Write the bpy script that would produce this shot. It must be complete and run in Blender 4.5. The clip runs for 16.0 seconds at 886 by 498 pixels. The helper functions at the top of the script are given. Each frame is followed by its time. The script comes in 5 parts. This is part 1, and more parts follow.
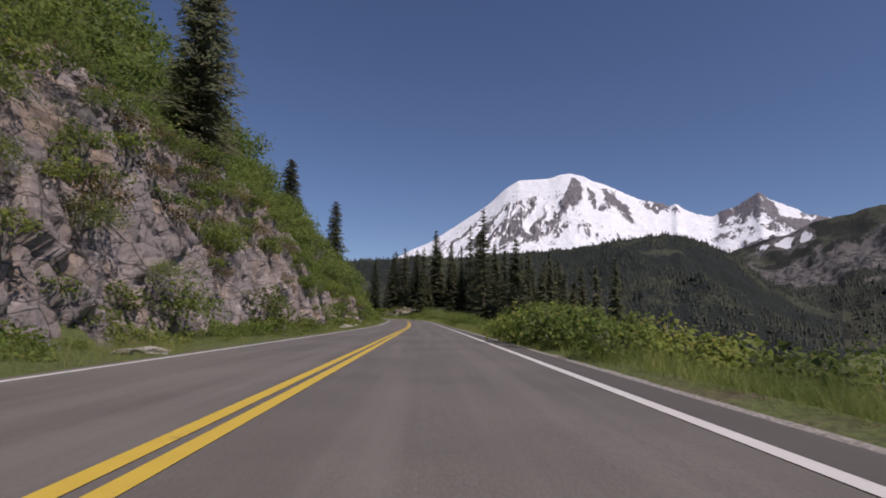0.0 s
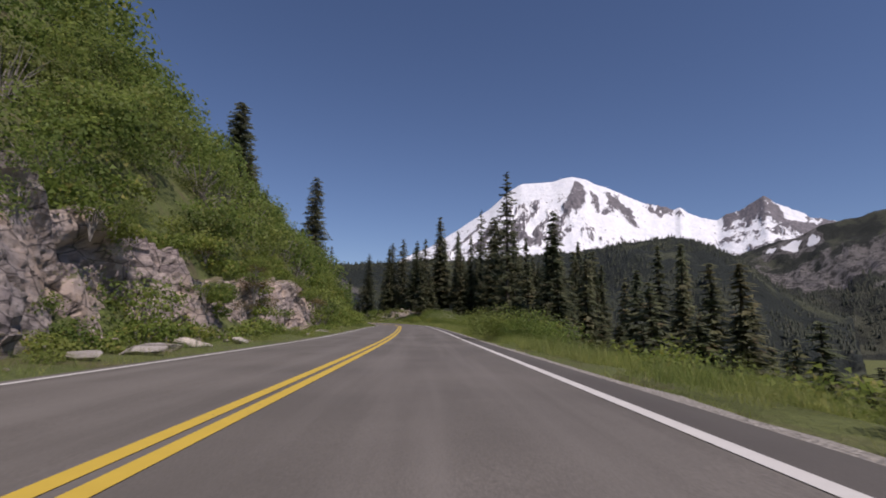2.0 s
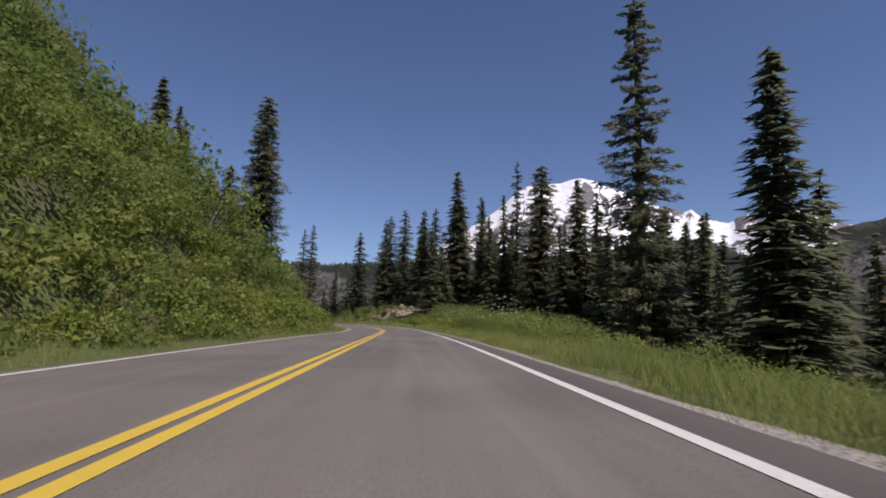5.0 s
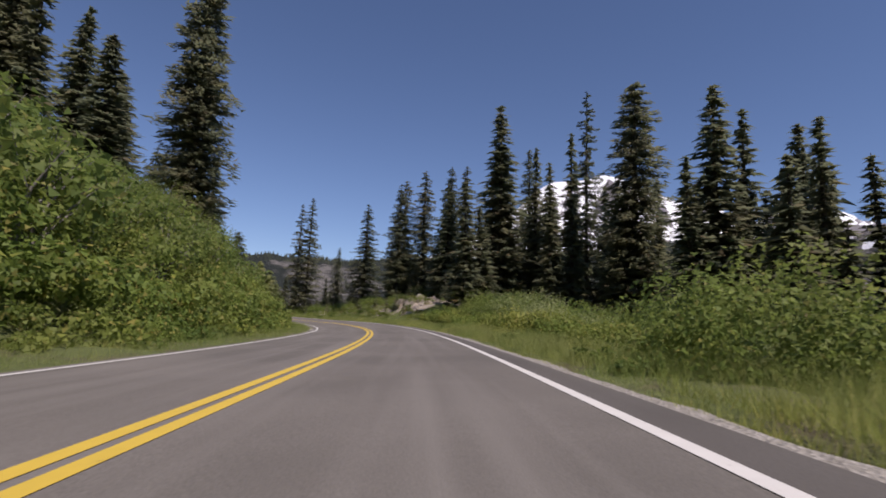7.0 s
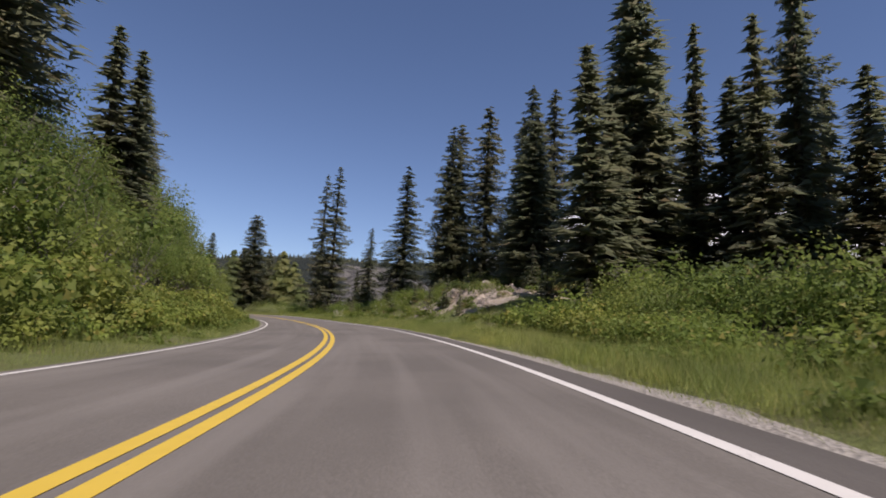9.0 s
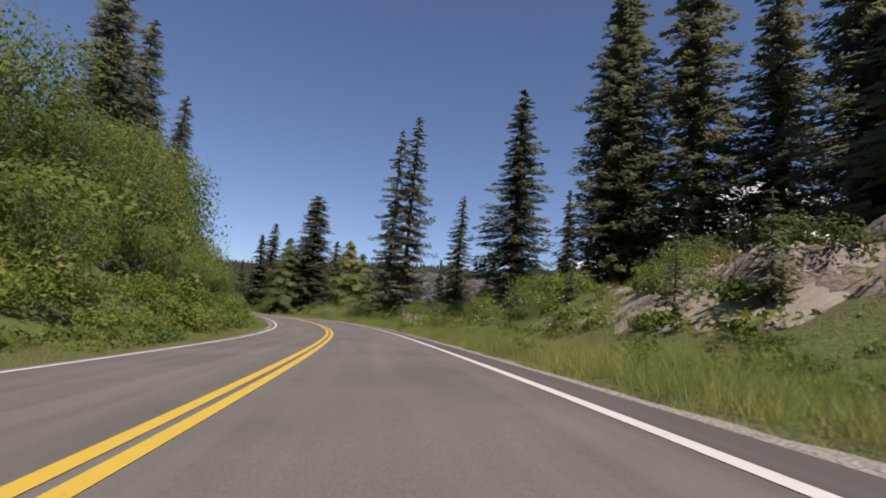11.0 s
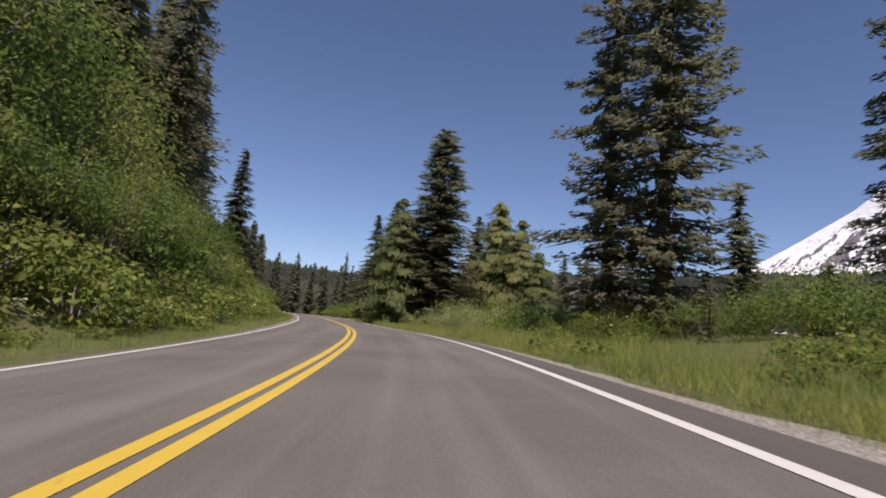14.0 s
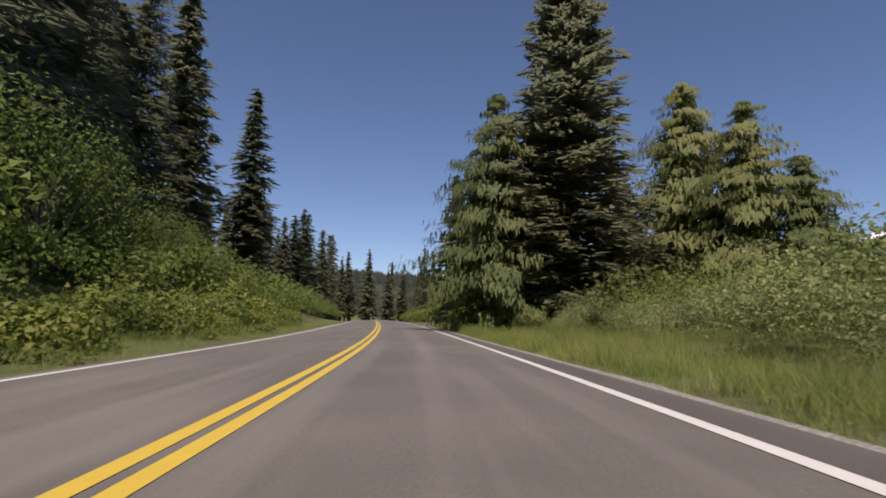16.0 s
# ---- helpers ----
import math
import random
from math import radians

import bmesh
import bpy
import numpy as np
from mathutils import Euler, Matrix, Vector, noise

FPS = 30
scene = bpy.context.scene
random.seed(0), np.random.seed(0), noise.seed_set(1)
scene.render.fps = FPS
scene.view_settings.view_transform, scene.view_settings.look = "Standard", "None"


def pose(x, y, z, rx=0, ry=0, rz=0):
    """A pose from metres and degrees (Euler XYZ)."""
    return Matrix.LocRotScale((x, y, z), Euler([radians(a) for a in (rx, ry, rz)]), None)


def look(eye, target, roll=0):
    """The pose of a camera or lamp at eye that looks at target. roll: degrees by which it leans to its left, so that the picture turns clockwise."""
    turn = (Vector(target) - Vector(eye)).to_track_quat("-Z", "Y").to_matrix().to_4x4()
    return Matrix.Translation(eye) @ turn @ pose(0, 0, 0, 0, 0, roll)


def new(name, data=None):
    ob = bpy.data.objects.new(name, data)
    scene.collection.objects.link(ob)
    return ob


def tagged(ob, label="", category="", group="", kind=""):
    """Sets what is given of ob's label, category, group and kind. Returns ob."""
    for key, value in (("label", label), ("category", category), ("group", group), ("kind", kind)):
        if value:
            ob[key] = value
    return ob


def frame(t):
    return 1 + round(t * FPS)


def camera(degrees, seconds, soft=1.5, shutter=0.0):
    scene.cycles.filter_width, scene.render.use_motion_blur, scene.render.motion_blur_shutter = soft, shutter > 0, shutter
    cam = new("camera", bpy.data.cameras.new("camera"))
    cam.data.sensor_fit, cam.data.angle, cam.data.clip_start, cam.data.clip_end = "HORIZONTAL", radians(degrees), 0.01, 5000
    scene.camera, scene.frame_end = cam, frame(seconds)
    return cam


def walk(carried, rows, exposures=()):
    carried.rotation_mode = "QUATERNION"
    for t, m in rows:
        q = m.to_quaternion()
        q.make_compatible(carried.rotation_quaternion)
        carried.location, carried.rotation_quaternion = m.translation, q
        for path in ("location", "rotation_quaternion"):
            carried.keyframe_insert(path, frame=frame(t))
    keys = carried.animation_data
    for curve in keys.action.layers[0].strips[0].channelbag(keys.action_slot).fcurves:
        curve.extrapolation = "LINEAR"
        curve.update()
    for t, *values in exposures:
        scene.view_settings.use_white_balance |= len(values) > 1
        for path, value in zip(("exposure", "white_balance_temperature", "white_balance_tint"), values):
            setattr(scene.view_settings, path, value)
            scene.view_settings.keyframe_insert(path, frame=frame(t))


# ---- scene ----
cam = camera(80.0, 16.0, soft=1.8, shutter=0.06)
PATH = [
    (0, (-0.009, 0.330, 0.637), (-0.008, 2.313, 0.901), 1.02),
    (0.5, (-0.202, 7.369, 0.632), (-0.198, 9.351, 0.906), 1.03),
    (1, (-0.395, 14.453, 0.625), (-0.395, 16.435, 0.893), 1.30),
    (1.5, (-0.589, 21.575, 0.617), (-0.594, 23.555, 0.898), 1.14),
    (2, (-0.796, 28.727, 0.610), (-0.803, 30.708, 0.890), 1.07),
    (2.5, (-1.033, 35.900, 0.602), (-1.044, 37.880, 0.885), 1.14),
    (3, (-1.311, 43.089, 0.598), (-1.324, 45.069, 0.880), 1.33),
    (3.5, (-1.636, 50.285, 0.610), (-1.656, 52.264, 0.898), 1.57),
    (6, (-4.034, 86.179, 0.864), (-4.084, 88.158, 1.143), 1.71),
    (6.5, (-4.602, 93.311, 0.879), (-4.679, 95.291, 1.153), 2.15),
    (7, (-5.222, 100.416, 0.876), (-5.331, 102.394, 1.150), 2.42),
    (7.5, (-5.920, 107.489, 0.863), (-6.060, 109.466, 1.132), 2.44),
    (8, (-6.744, 114.520, 0.856), (-6.918, 116.493, 1.137), 2.85),
    (8.5, (-7.770, 121.495, 0.866), (-8.000, 123.462, 1.146), 3.05),
    (11, (-17.868, 154.663, 1.038), (-18.456, 156.552, 1.329), 4.81),
    (11.5, (-20.607, 160.946, 1.036), (-21.276, 162.809, 1.323), 5.08),
    (12, (-23.457, 167.145, 1.025), (-24.206, 168.978, 1.308), 4.73),
    (12.5, (-26.469, 173.233, 1.029), (-27.302, 175.029, 1.310), 4.37),
    (13, (-29.696, 179.176, 1.054), (-30.612, 180.932, 1.335), 4.35),
    (13.5, (-33.169, 184.949, 1.098), (-34.169, 186.658, 1.382), 4.59),
    (14, (-36.891, 190.535, 1.155), (-37.965, 192.198, 1.441), 5.08),
    (14.5, (-40.843, 195.937, 1.215), (-41.990, 197.550, 1.498), 4.11),
    (15, (-44.994, 201.164, 1.264), (-46.205, 202.731, 1.544), 3.37),
    (15.5, (-49.319, 206.232, 1.287), (-50.590, 207.753, 1.556), 2.36),
    (16, (-53.798, 211.153, 1.289), (-55.121, 212.629, 1.556), 1.06),
]
walk(cam, [(t, look(eye, target, roll)) for t, eye, target, roll in PATH],
     exposures=[(0, -0.17, 6550, 24), (3, -0.02, 6550, 24), (7, 0.25, 6600, 24), (11, 0.40, 6850, 22), (13, 0.42, 6850, 22), (16, 0.32, 6900, 22)])

# ---------------------------------------------------------------- world and sun
SUN_EL, SUN_AZ = 56.0, 138.0          # degrees; azimuth clockwise from +y (the first heading)
world = bpy.data.worlds.new("sky")
scene.world = world
world.use_nodes = True
wn = world.node_tree
wn.nodes.clear()
sky = wn.nodes.new("ShaderNodeTexSky")
sky.sky_type = "NISHITA"
sky.sun_disc = False
sky.sun_elevation = radians(SUN_EL)
sky.sun_rotation = radians(SUN_AZ)
sky.altitude = 1500
sky.air_density, sky.dust_density, sky.ozone_density = 1.0, 0.2, 5.0
bg = wn.nodes.new("ShaderNodeBackground")
bg.inputs["Strength"].default_value = 0.086
wout = wn.nodes.new("ShaderNodeOutputWorld")
wn.links.new(sky.outputs[0], bg.inputs[0])
wn.links.new(bg.outputs[0], wout.inputs[0])
sun = new("sun", bpy.data.lights.new("sun", "SUN"))
sun.data.energy = 4.2
sun.data.angle = radians(0.53)
sun.data.color = (1.0, 0.95, 0.87)
az, el = radians(SUN_AZ), radians(SUN_EL)
sun_dir = Vector((math.sin(az) * math.cos(el), math.cos(az) * math.cos(el), math.sin(el)))
sun.matrix_world = look(sun_dir * 200, (0, 0, 0))
scene.view_settings.exposure = 0.0

# ---------------------------------------------------------------- materials


def mat(name):
    m = bpy.data.materials.new(name)
    m.use_nodes = True
    nt = m.node_tree
    nt.nodes.clear()
    return m, nt, nt.nodes.new("ShaderNodeOutputMaterial")


def node(nt, kind, ins=(), operation="", feature="", attribute_name=""):
    n = nt.nodes.new(kind)
    if operation:
        n.operation = operation
    if feature:
        n.feature = feature
    if attribute_name:
        n.attribute_name = attribute_name
    for key, value in dict(ins).items():
        if isinstance(value, bpy.types.NodeSocket):
            nt.links.new(value, n.inputs[key])
        else:
            n.inputs[key].default_value = value
    return n


def rgb(c):
    return (*c, 1.0)


def ramp(nt, fac, stops, interp="LINEAR"):
    n = nt.nodes.new("ShaderNodeValToRGB")
    nt.links.new(fac, n.inputs[0])
    cr = n.color_ramp
    cr.interpolation = interp
    while len(cr.elements) < len(stops):
        cr.elements.new(0.5)
    for e, (p, c) in zip(cr.elements, stops):
        e.position = p
        e.color = rgb(c) if len(c) == 3 else c
    return n.outputs[0]


def noise_tex(nt, vec, scale, detail=4, rough=0.55, dist=0.0):
    return node(nt, "ShaderNodeTexNoise", {"Vector": vec, "Scale": scale, "Detail": detail, "Roughness": rough, "Distortion": dist}).outputs[0]


def mixc(nt, fac, a, b, blend="MIX"):
    n = nt.nodes.new("ShaderNodeMix")
    n.data_type, n.blend_type = "RGBA", blend
    for i, v in ((0, fac), (6, a), (7, b)):
        if isinstance(v, bpy.types.NodeSocket):
            nt.links.new(v, n.inputs[i])
        else:
            n.inputs[i].default_value = v if i == 0 else rgb(v)
    return n.outputs[2]


def position(nt):
    return nt.nodes.new("ShaderNodeNewGeometry").outputs["Position"]


def surface(nt, out, color, rough, bump=None, strength=0.3, dist=0.02, metal=0.0, spec=0.3):
    p = node(nt, "ShaderNodeBsdfPrincipled", {"Base Color": color if isinstance(color, bpy.types.NodeSocket) else rgb(color), "Roughness": rough, "Metallic": metal, "Specular IOR Level": spec})
    if bump is not None:
        b = node(nt, "ShaderNodeBump", {"Height": bump, "Strength": strength, "Distance": dist})
        nt.links.new(b.outputs[0], p.inputs["Normal"])
    nt.links.new(p.outputs[0], out.inputs[0])
    return p


def leaf_material(name, low, high, warm, glow=0.35, warm_share=0.12, rough=0.6):
    """Leaves that differ one by one and by plant, with light coming through them."""
    m, nt, out = mat(name)
    geo = nt.nodes.new("ShaderNodeNewGeometry")
    info = nt.nodes.new("ShaderNodeObjectInfo")
    col = mixc(nt, geo.outputs["Random Per Island"], low, high)
    big = noise_tex(nt, geo.outputs["Position"], 0.25, 2)
    col = mixc(nt, ramp(nt, big, [(0.42, (0, 0, 0)), (0.68, (1, 1, 1))]), col, mixc(nt, 0.5, high, warm), "MIX")
    pick = node(nt, "ShaderNodeMath", {0: info.outputs["Random"], 1: geo.outputs["Random Per Island"]}, operation="ADD").outputs[0]
    pick = node(nt, "ShaderNodeMath", {0: pick}, operation="FRACT").outputs[0]
    sel = node(nt, "ShaderNodeMath", {0: pick, 1: 1 - warm_share}, operation="GREATER_THAN").outputs[0]
    col = mixc(nt, sel, col, warm)
    patch = noise_tex(nt, geo.outputs["Position"], 0.75, 3, 0.6)
    col = mixc(nt, 1.0, col, ramp(nt, patch, [(0.30, (0.62, 0.66, 0.66)), (0.5, (1.0, 1.0, 1.0)), (0.70, (1.34, 1.26, 1.05))]), "MULTIPLY")
    col = mixc(nt, 1.0, col, ramp(nt, info.outputs["Random"], [(0.0, (0.8, 0.84, 0.82)), (1.0, (1.22, 1.16, 1.1))]), "MULTIPLY")
    p = node(nt, "ShaderNodeBsdfPrincipled", {"Base Color": col, "Roughness": rough, "Specular IOR Level": 0.25})
    tr = node(nt, "ShaderNodeBsdfTranslucent", {"Color": mixc(nt, 0.5, col, high)})
    mx = node(nt, "ShaderNodeMixShader", {0: glow, 1: p.outputs[0], 2: tr.outputs[0]})
    nt.links.new(mx.outputs[0], out.inputs[0])
    return m


def build_materials():
    M = {}
    # asphalt: grey chip seal with wheel tracks left to the geometry of wear
    m, nt, out = mat("asphalt")
    uv = nt.nodes.new("ShaderNodeUVMap").outputs[0]
    pos = position(nt)
    fine = noise_tex(nt, pos, 60, 3, 0.7)
    speck = node(nt, "ShaderNodeTexVoronoi", {"Vector": pos, "Scale": 75.0}).outputs[0]
    large = noise_tex(nt, pos, 0.35, 4)
    stretch = node(nt, "ShaderNodeMapping", {"Vector": uv, "Scale": (1.6, 0.06, 1)}).outputs[0]
    tracks = noise_tex(nt, stretch, 1.0, 3, 0.6)
    col = ramp(nt, fine, [(0.3, (0.102, 0.093, 0.081)), (0.7, (0.179, 0.164, 0.144))])
    col = mixc(nt, ramp(nt, speck, [(0.0, (0.5, 0.5, 0.5)), (0.35, (0, 0, 0))]), col, (0.25, 0.23, 0.21))
    col = mixc(nt, ramp(nt, large, [(0.38, (0.6, 0.6, 0.6)), (0.62, (0, 0, 0))]), col, (0.096, 0.088, 0.077))
    col = mixc(nt, ramp(nt, tracks, [(0.46, (0, 0, 0)), (0.70, (0.48, 0.48, 0.48))]), col, (0.212, 0.197, 0.176))
    off = node(nt, "ShaderNodeSeparateXYZ", {0: uv}).outputs[0]
    margin = node(nt, "ShaderNodeMath", {0: off, 1: 3.07}, operation="GREATER_THAN").outputs[0]
    margin = node(nt, "ShaderNodeMath", {0: margin, 1: 0.5}, operation="MULTIPLY").outputs[0]
    col = mixc(nt, margin, col, (0.055, 0.050, 0.047))         # the unworn edge beyond the line
    surface(nt, out, col, 0.85, speck, 0.25, 0.006, spec=0.25)
    M["asphalt"] = m

    m, nt, out = mat("worn_asphalt")
    pos = position(nt)
    n = noise_tex(nt, pos, 40, 4, 0.7)
    surface(nt, out, ramp(nt, n, [(0.3, (0.112, 0.102, 0.091)), (0.7, (0.20, 0.184, 0.166))]), 0.88, n, 0.3, 0.005)
    M["worn_asphalt"] = m

    def paint(name, c, worn):
        m, nt, out = mat(name)
        pos = position(nt)
        wear = noise_tex(nt, pos, 26, 5, 0.75)
        patch = noise_tex(nt, pos, 1.1, 3)
        w = node(nt, "ShaderNodeMath", {0: wear, 1: patch}, operation="MULTIPLY").outputs[0]
        dirt = noise_tex(nt, pos, 5, 4)
        base = mixc(nt, dirt, c, tuple(v * 0.82 for v in c))
        col = mixc(nt, ramp(nt, w, [(0.36, (0, 0, 0)), (0.43, (0.8, 0.8, 0.8))]), base, worn)
        surface(nt, out, col, 0.7, wear, 0.15, 0.004)
        return m

    M["white_paint"] = paint("white_paint", (0.62, 0.605, 0.565), (0.25, 0.235, 0.22))
    M["yellow_paint"] = paint("yellow_paint", (0.60, 0.42, 0.06), (0.26, 0.18, 0.08))

    m, nt, out = mat("gravel")
    pos = position(nt)
    v = node(nt, "ShaderNodeTexVoronoi", {"Vector": pos, "Scale": 24.0})
    col = mixc(nt, noise_tex(nt, pos, 9, 4), (0.13, 0.118, 0.098), (0.31, 0.29, 0.255))
    col = mixc(nt, ramp(nt, v.outputs["Color"], [(0.2, (0, 0, 0)), (0.9, (0.6, 0.6, 0.6))]), col, (0.40, 0.375, 0.34))
    surface(nt, out, col, 0.95, v.outputs["Distance"], 0.9, 0.03)
    M["gravel"] = m

    # ground: soil, litter and low green growth
    m, nt, out = mat("ground")
    pos = position(nt)
    a = noise_tex(nt, pos, 0.6, 6, 0.65)
    b = noise_tex(nt, pos, 7.0, 5, 0.7)
    c = noise_tex(nt, pos, 0.05, 3)
    green = ramp(nt, b, [(0.3, (0.070, 0.090, 0.028)), (0.6, (0.120, 0.148, 0.045)), (0.8, (0.175, 0.185, 0.070))])
    soil = ramp(nt, b, [(0.3, (0.065, 0.052, 0.032)), (0.7, (0.17, 0.14, 0.09))])
    col = mixc(nt, ramp(nt, a, [(0.50, (0, 0, 0)), (0.66, (1, 1, 1))]), green, soil)
    col = mixc(nt, ramp(nt, c, [(0.4, (0, 0, 0)), (0.7, (0.5, 0.5, 0.5))]), col, (0.12, 0.125, 0.042))
    surface(nt, out, col, 0.95, b, 0.8, 0.15)
    M["ground"] = m

    m, nt, out = mat("soil")
    pos = position(nt)
    v = node(nt, "ShaderNodeTexVoronoi", {"Vector": pos, "Scale": 26.0})
    col = mixc(nt, noise_tex(nt, pos, 3.5, 8, 0.75), (0.17, 0.14, 0.105), (0.42, 0.365, 0.30))
    col = mixc(nt, ramp(nt, v.outputs["Color"], [(0.5, (0, 0, 0)), (0.95, (0.5, 0.5, 0.5))]), col, (0.48, 0.43, 0.38))
    surface(nt, out, col, 0.95, noise_tex(nt, pos, 9.0, 6, 0.7), 0.7, 0.06)
    M["soil"] = m

    def rock(name, dark, mid, light, rust, moss_share=0.62):
        m, nt, out = mat(name)
        pos = position(nt)
        st = node(nt, "ShaderNodeMapping", {"Vector": pos, "Rotation": (0.35, 0.9, 0.2), "Scale": (0.8, 0.8, 1.5)}).outputs[0]
        strata = noise_tex(nt, st, 0.9, 8, 0.68, 0.6)
        grain = noise_tex(nt, pos, 9.0, 6, 0.7)
        blot = noise_tex(nt, pos, 0.55, 5, 0.6)
        cr = node(nt, "ShaderNodeTexVoronoi", {"Vector": st, "Scale": 1.15, "Randomness": 1.0}, feature="DISTANCE_TO_EDGE").outputs[0]
        col = ramp(nt, strata, [(0.30, dark), (0.46, mid), (0.58, mid), (0.74, light)])
        col = mixc(nt, ramp(nt, grain, [(0.35, (0.35, 0.35, 0.35)), (0.65, (0, 0, 0))]), col, dark)
        col = mixc(nt, ramp(nt, blot, [(0.49, (0, 0, 0)), (0.64, (0.7, 0.7, 0.7))]), col, rust)
        col = mixc(nt, ramp(nt, cr, [(0.0, (0.9, 0.9, 0.9)), (0.04, (0, 0, 0))]), col, tuple(v * 0.35 for v in dark))
        bedding = node(nt, "ShaderNodeMapping", {"Vector": pos, "Rotation": (0.12, 0.10, 0), "Scale": (0.7, 0.7, 5.5)}).outputs[0]
        col = mixc(nt, ramp(nt, noise_tex(nt, bedding, 1.4, 5, 0.65, 0.3), [(0.36, (0.5, 0.5, 0.5)), (0.42, (0, 0, 0))]), col, tuple(v * 0.6 for v in dark))
        up = node(nt, "ShaderNodeSeparateXYZ", {0: nt.nodes.new("ShaderNodeNewGeometry").outputs["Normal"]}).outputs[2]
        mossy = node(nt, "ShaderNodeMath", {0: up, 1: noise_tex(nt, pos, 1.6, 5)}, operation="MULTIPLY").outputs[0]
        col = mixc(nt, ramp(nt, mossy, [(moss_share * 0.62, (0, 0, 0)), (moss_share * 0.8, (0.8, 0.8, 0.8))]), col, (0.08, 0.085, 0.03))
        h = node(nt, "ShaderNodeMath", {0: strata, 1: grain}, operation="ADD").outputs[0]
        each = nt.nodes.new("ShaderNodeObjectInfo").outputs["Random"]
        col = mixc(nt, 1.0, col, ramp(nt, each, [(0.0, (0.76, 0.73, 0.74)), (0.5, (1.0, 0.98, 0.97)), (1.0, (1.25, 1.18, 1.10))]), "MULTIPLY")
        surface(nt, out, col, 0.88, h, 0.85, 0.10)
        return m

    M["rock_grey"] = rock("rock_grey", (0.14, 0.124, 0.118), (0.345, 0.308, 0.292), (0.54, 0.495, 0.465), (0.33, 0.245, 0.175))
    M["rock_pink"] = rock("rock_pink", (0.17, 0.142, 0.13), (0.42, 0.36, 0.328), (0.60, 0.535, 0.495), (0.38, 0.295, 0.22))
    M["rock_pale"] = rock("rock_pale", (0.14, 0.122, 0.105), (0.36, 0.322, 0.278), (0.56, 0.515, 0.455), (0.36, 0.28, 0.205), 0.7)
    M["rock_white"] = rock("rock_white", (0.25, 0.23, 0.20), (0.5, 0.47, 0.43), (0.7, 0.67, 0.62), (0.4, 0.34, 0.26), 1.5)

    M["leaf_light"] = leaf_material("leaf_light", (0.084, 0.132, 0.029), (0.185, 0.255, 0.057), (0.26, 0.245, 0.07), 0.5, 0.1)
    M["leaf_mid"] = leaf_material("leaf_mid", (0.080, 0.128, 0.031), (0.180, 0.252, 0.063), (0.23, 0.235, 0.075), 0.52, 0.06)
    M["leaf_dark"] = leaf_material("leaf_dark", (0.066, 0.098, 0.028), (0.140, 0.182, 0.050), (0.19, 0.17, 0.06), 0.47)
    M["dry_leaf"] = leaf_material("dry_leaf", (0.10, 0.085, 0.035), (0.19, 0.155, 0.062), (0.21, 0.14, 0.07), 0.4, 0.2)
    M["willow_leaf"] = leaf_material("willow_leaf", (0.12, 0.165, 0.055), (0.24, 0.29, 0.11), (0.34, 0.37, 0.21), 0.45, 0.14)
    M["grass"] = leaf_material("grass", (0.15, 0.205, 0.055), (0.265, 0.325, 0.095), (0.36, 0.34, 0.14), 0.5, 0.09)
    M["needles"] = leaf_material("needles", (0.135, 0.160, 0.100), (0.176, 0.198, 0.120), (0.20, 0.165, 0.105), 0.58, 0.10)
    # far needles are bluer and darker: distance haze put into the colour
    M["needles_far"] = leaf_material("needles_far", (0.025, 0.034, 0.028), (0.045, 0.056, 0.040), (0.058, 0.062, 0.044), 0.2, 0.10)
    M["cedar"] = leaf_material("cedar", (0.125, 0.170, 0.062), (0.225, 0.270, 0.105), (0.25, 0.24, 0.12), 0.5, 0.08)
    M["flower"] = leaf_material("flower", (0.5, 0.5, 0.42), (0.7, 0.68, 0.58), (0.6, 0.58, 0.5), 0.2)

    m, nt, out = mat("bark")
    pos = position(nt)
    st = node(nt, "ShaderNodeMapping", {"Vector": pos, "Scale": (6, 6, 0.9)}).outputs[0]
    n = noise_tex(nt, st, 2.0, 6, 0.7)
    col = ramp(nt, n, [(0.3, (0.028, 0.022, 0.018)), (0.7, (0.14, 0.12, 0.10))])
    surface(nt, out, col, 0.95, n, 0.9, 0.04)
    M["bark"] = m
    m, nt, out = mat("grey_twig")
    pos = position(nt)
    col = ramp(nt, noise_tex(nt, pos, 8, 4), [(0.3, (0.10, 0.09, 0.08)), (0.7, (0.28, 0.26, 0.23))])
    surface(nt, out, col, 0.9)
    M["grey_twig"] = m

    # snow and rock of the volcano, by a mask laid on its mesh
    m, nt, out = mat("snow_mountain")
    at = node(nt, "ShaderNodeAttribute", attribute_name="rock").outputs["Fac"]
    pos = position(nt)
    st = node(nt, "ShaderNodeMapping", {"Vector": pos, "Scale": (1, 1, 0.35)}).outputs[0]
    n = noise_tex(nt, st, 0.014, 10, 0.72, 0.8)
    fleck = noise_tex(nt, st, 0.035, 6, 0.7, 0.6)
    crisp = node(nt, "ShaderNodeMath", {0: n, 1: fleck}, operation="ADD").outputs[0]
    crisp = node(nt, "ShaderNodeMath", {0: crisp, 1: 0.5}, operation="SUBTRACT").outputs[0]
    k = node(nt, "ShaderNodeMath", {0: at, 1: crisp}, operation="ADD").outputs[0]
    # rock colour leans blue-grey to carry the air haze of distance
    rockc = ramp(nt, noise_tex(nt, pos, 0.03, 6, 0.7), [(0.3, (0.085, 0.080, 0.092)), (0.7, (0.20, 0.185, 0.195))])
    snowc = ramp(nt, n, [(0.3, (0.66, 0.68, 0.72)), (0.62, (0.84, 0.85, 0.86))])
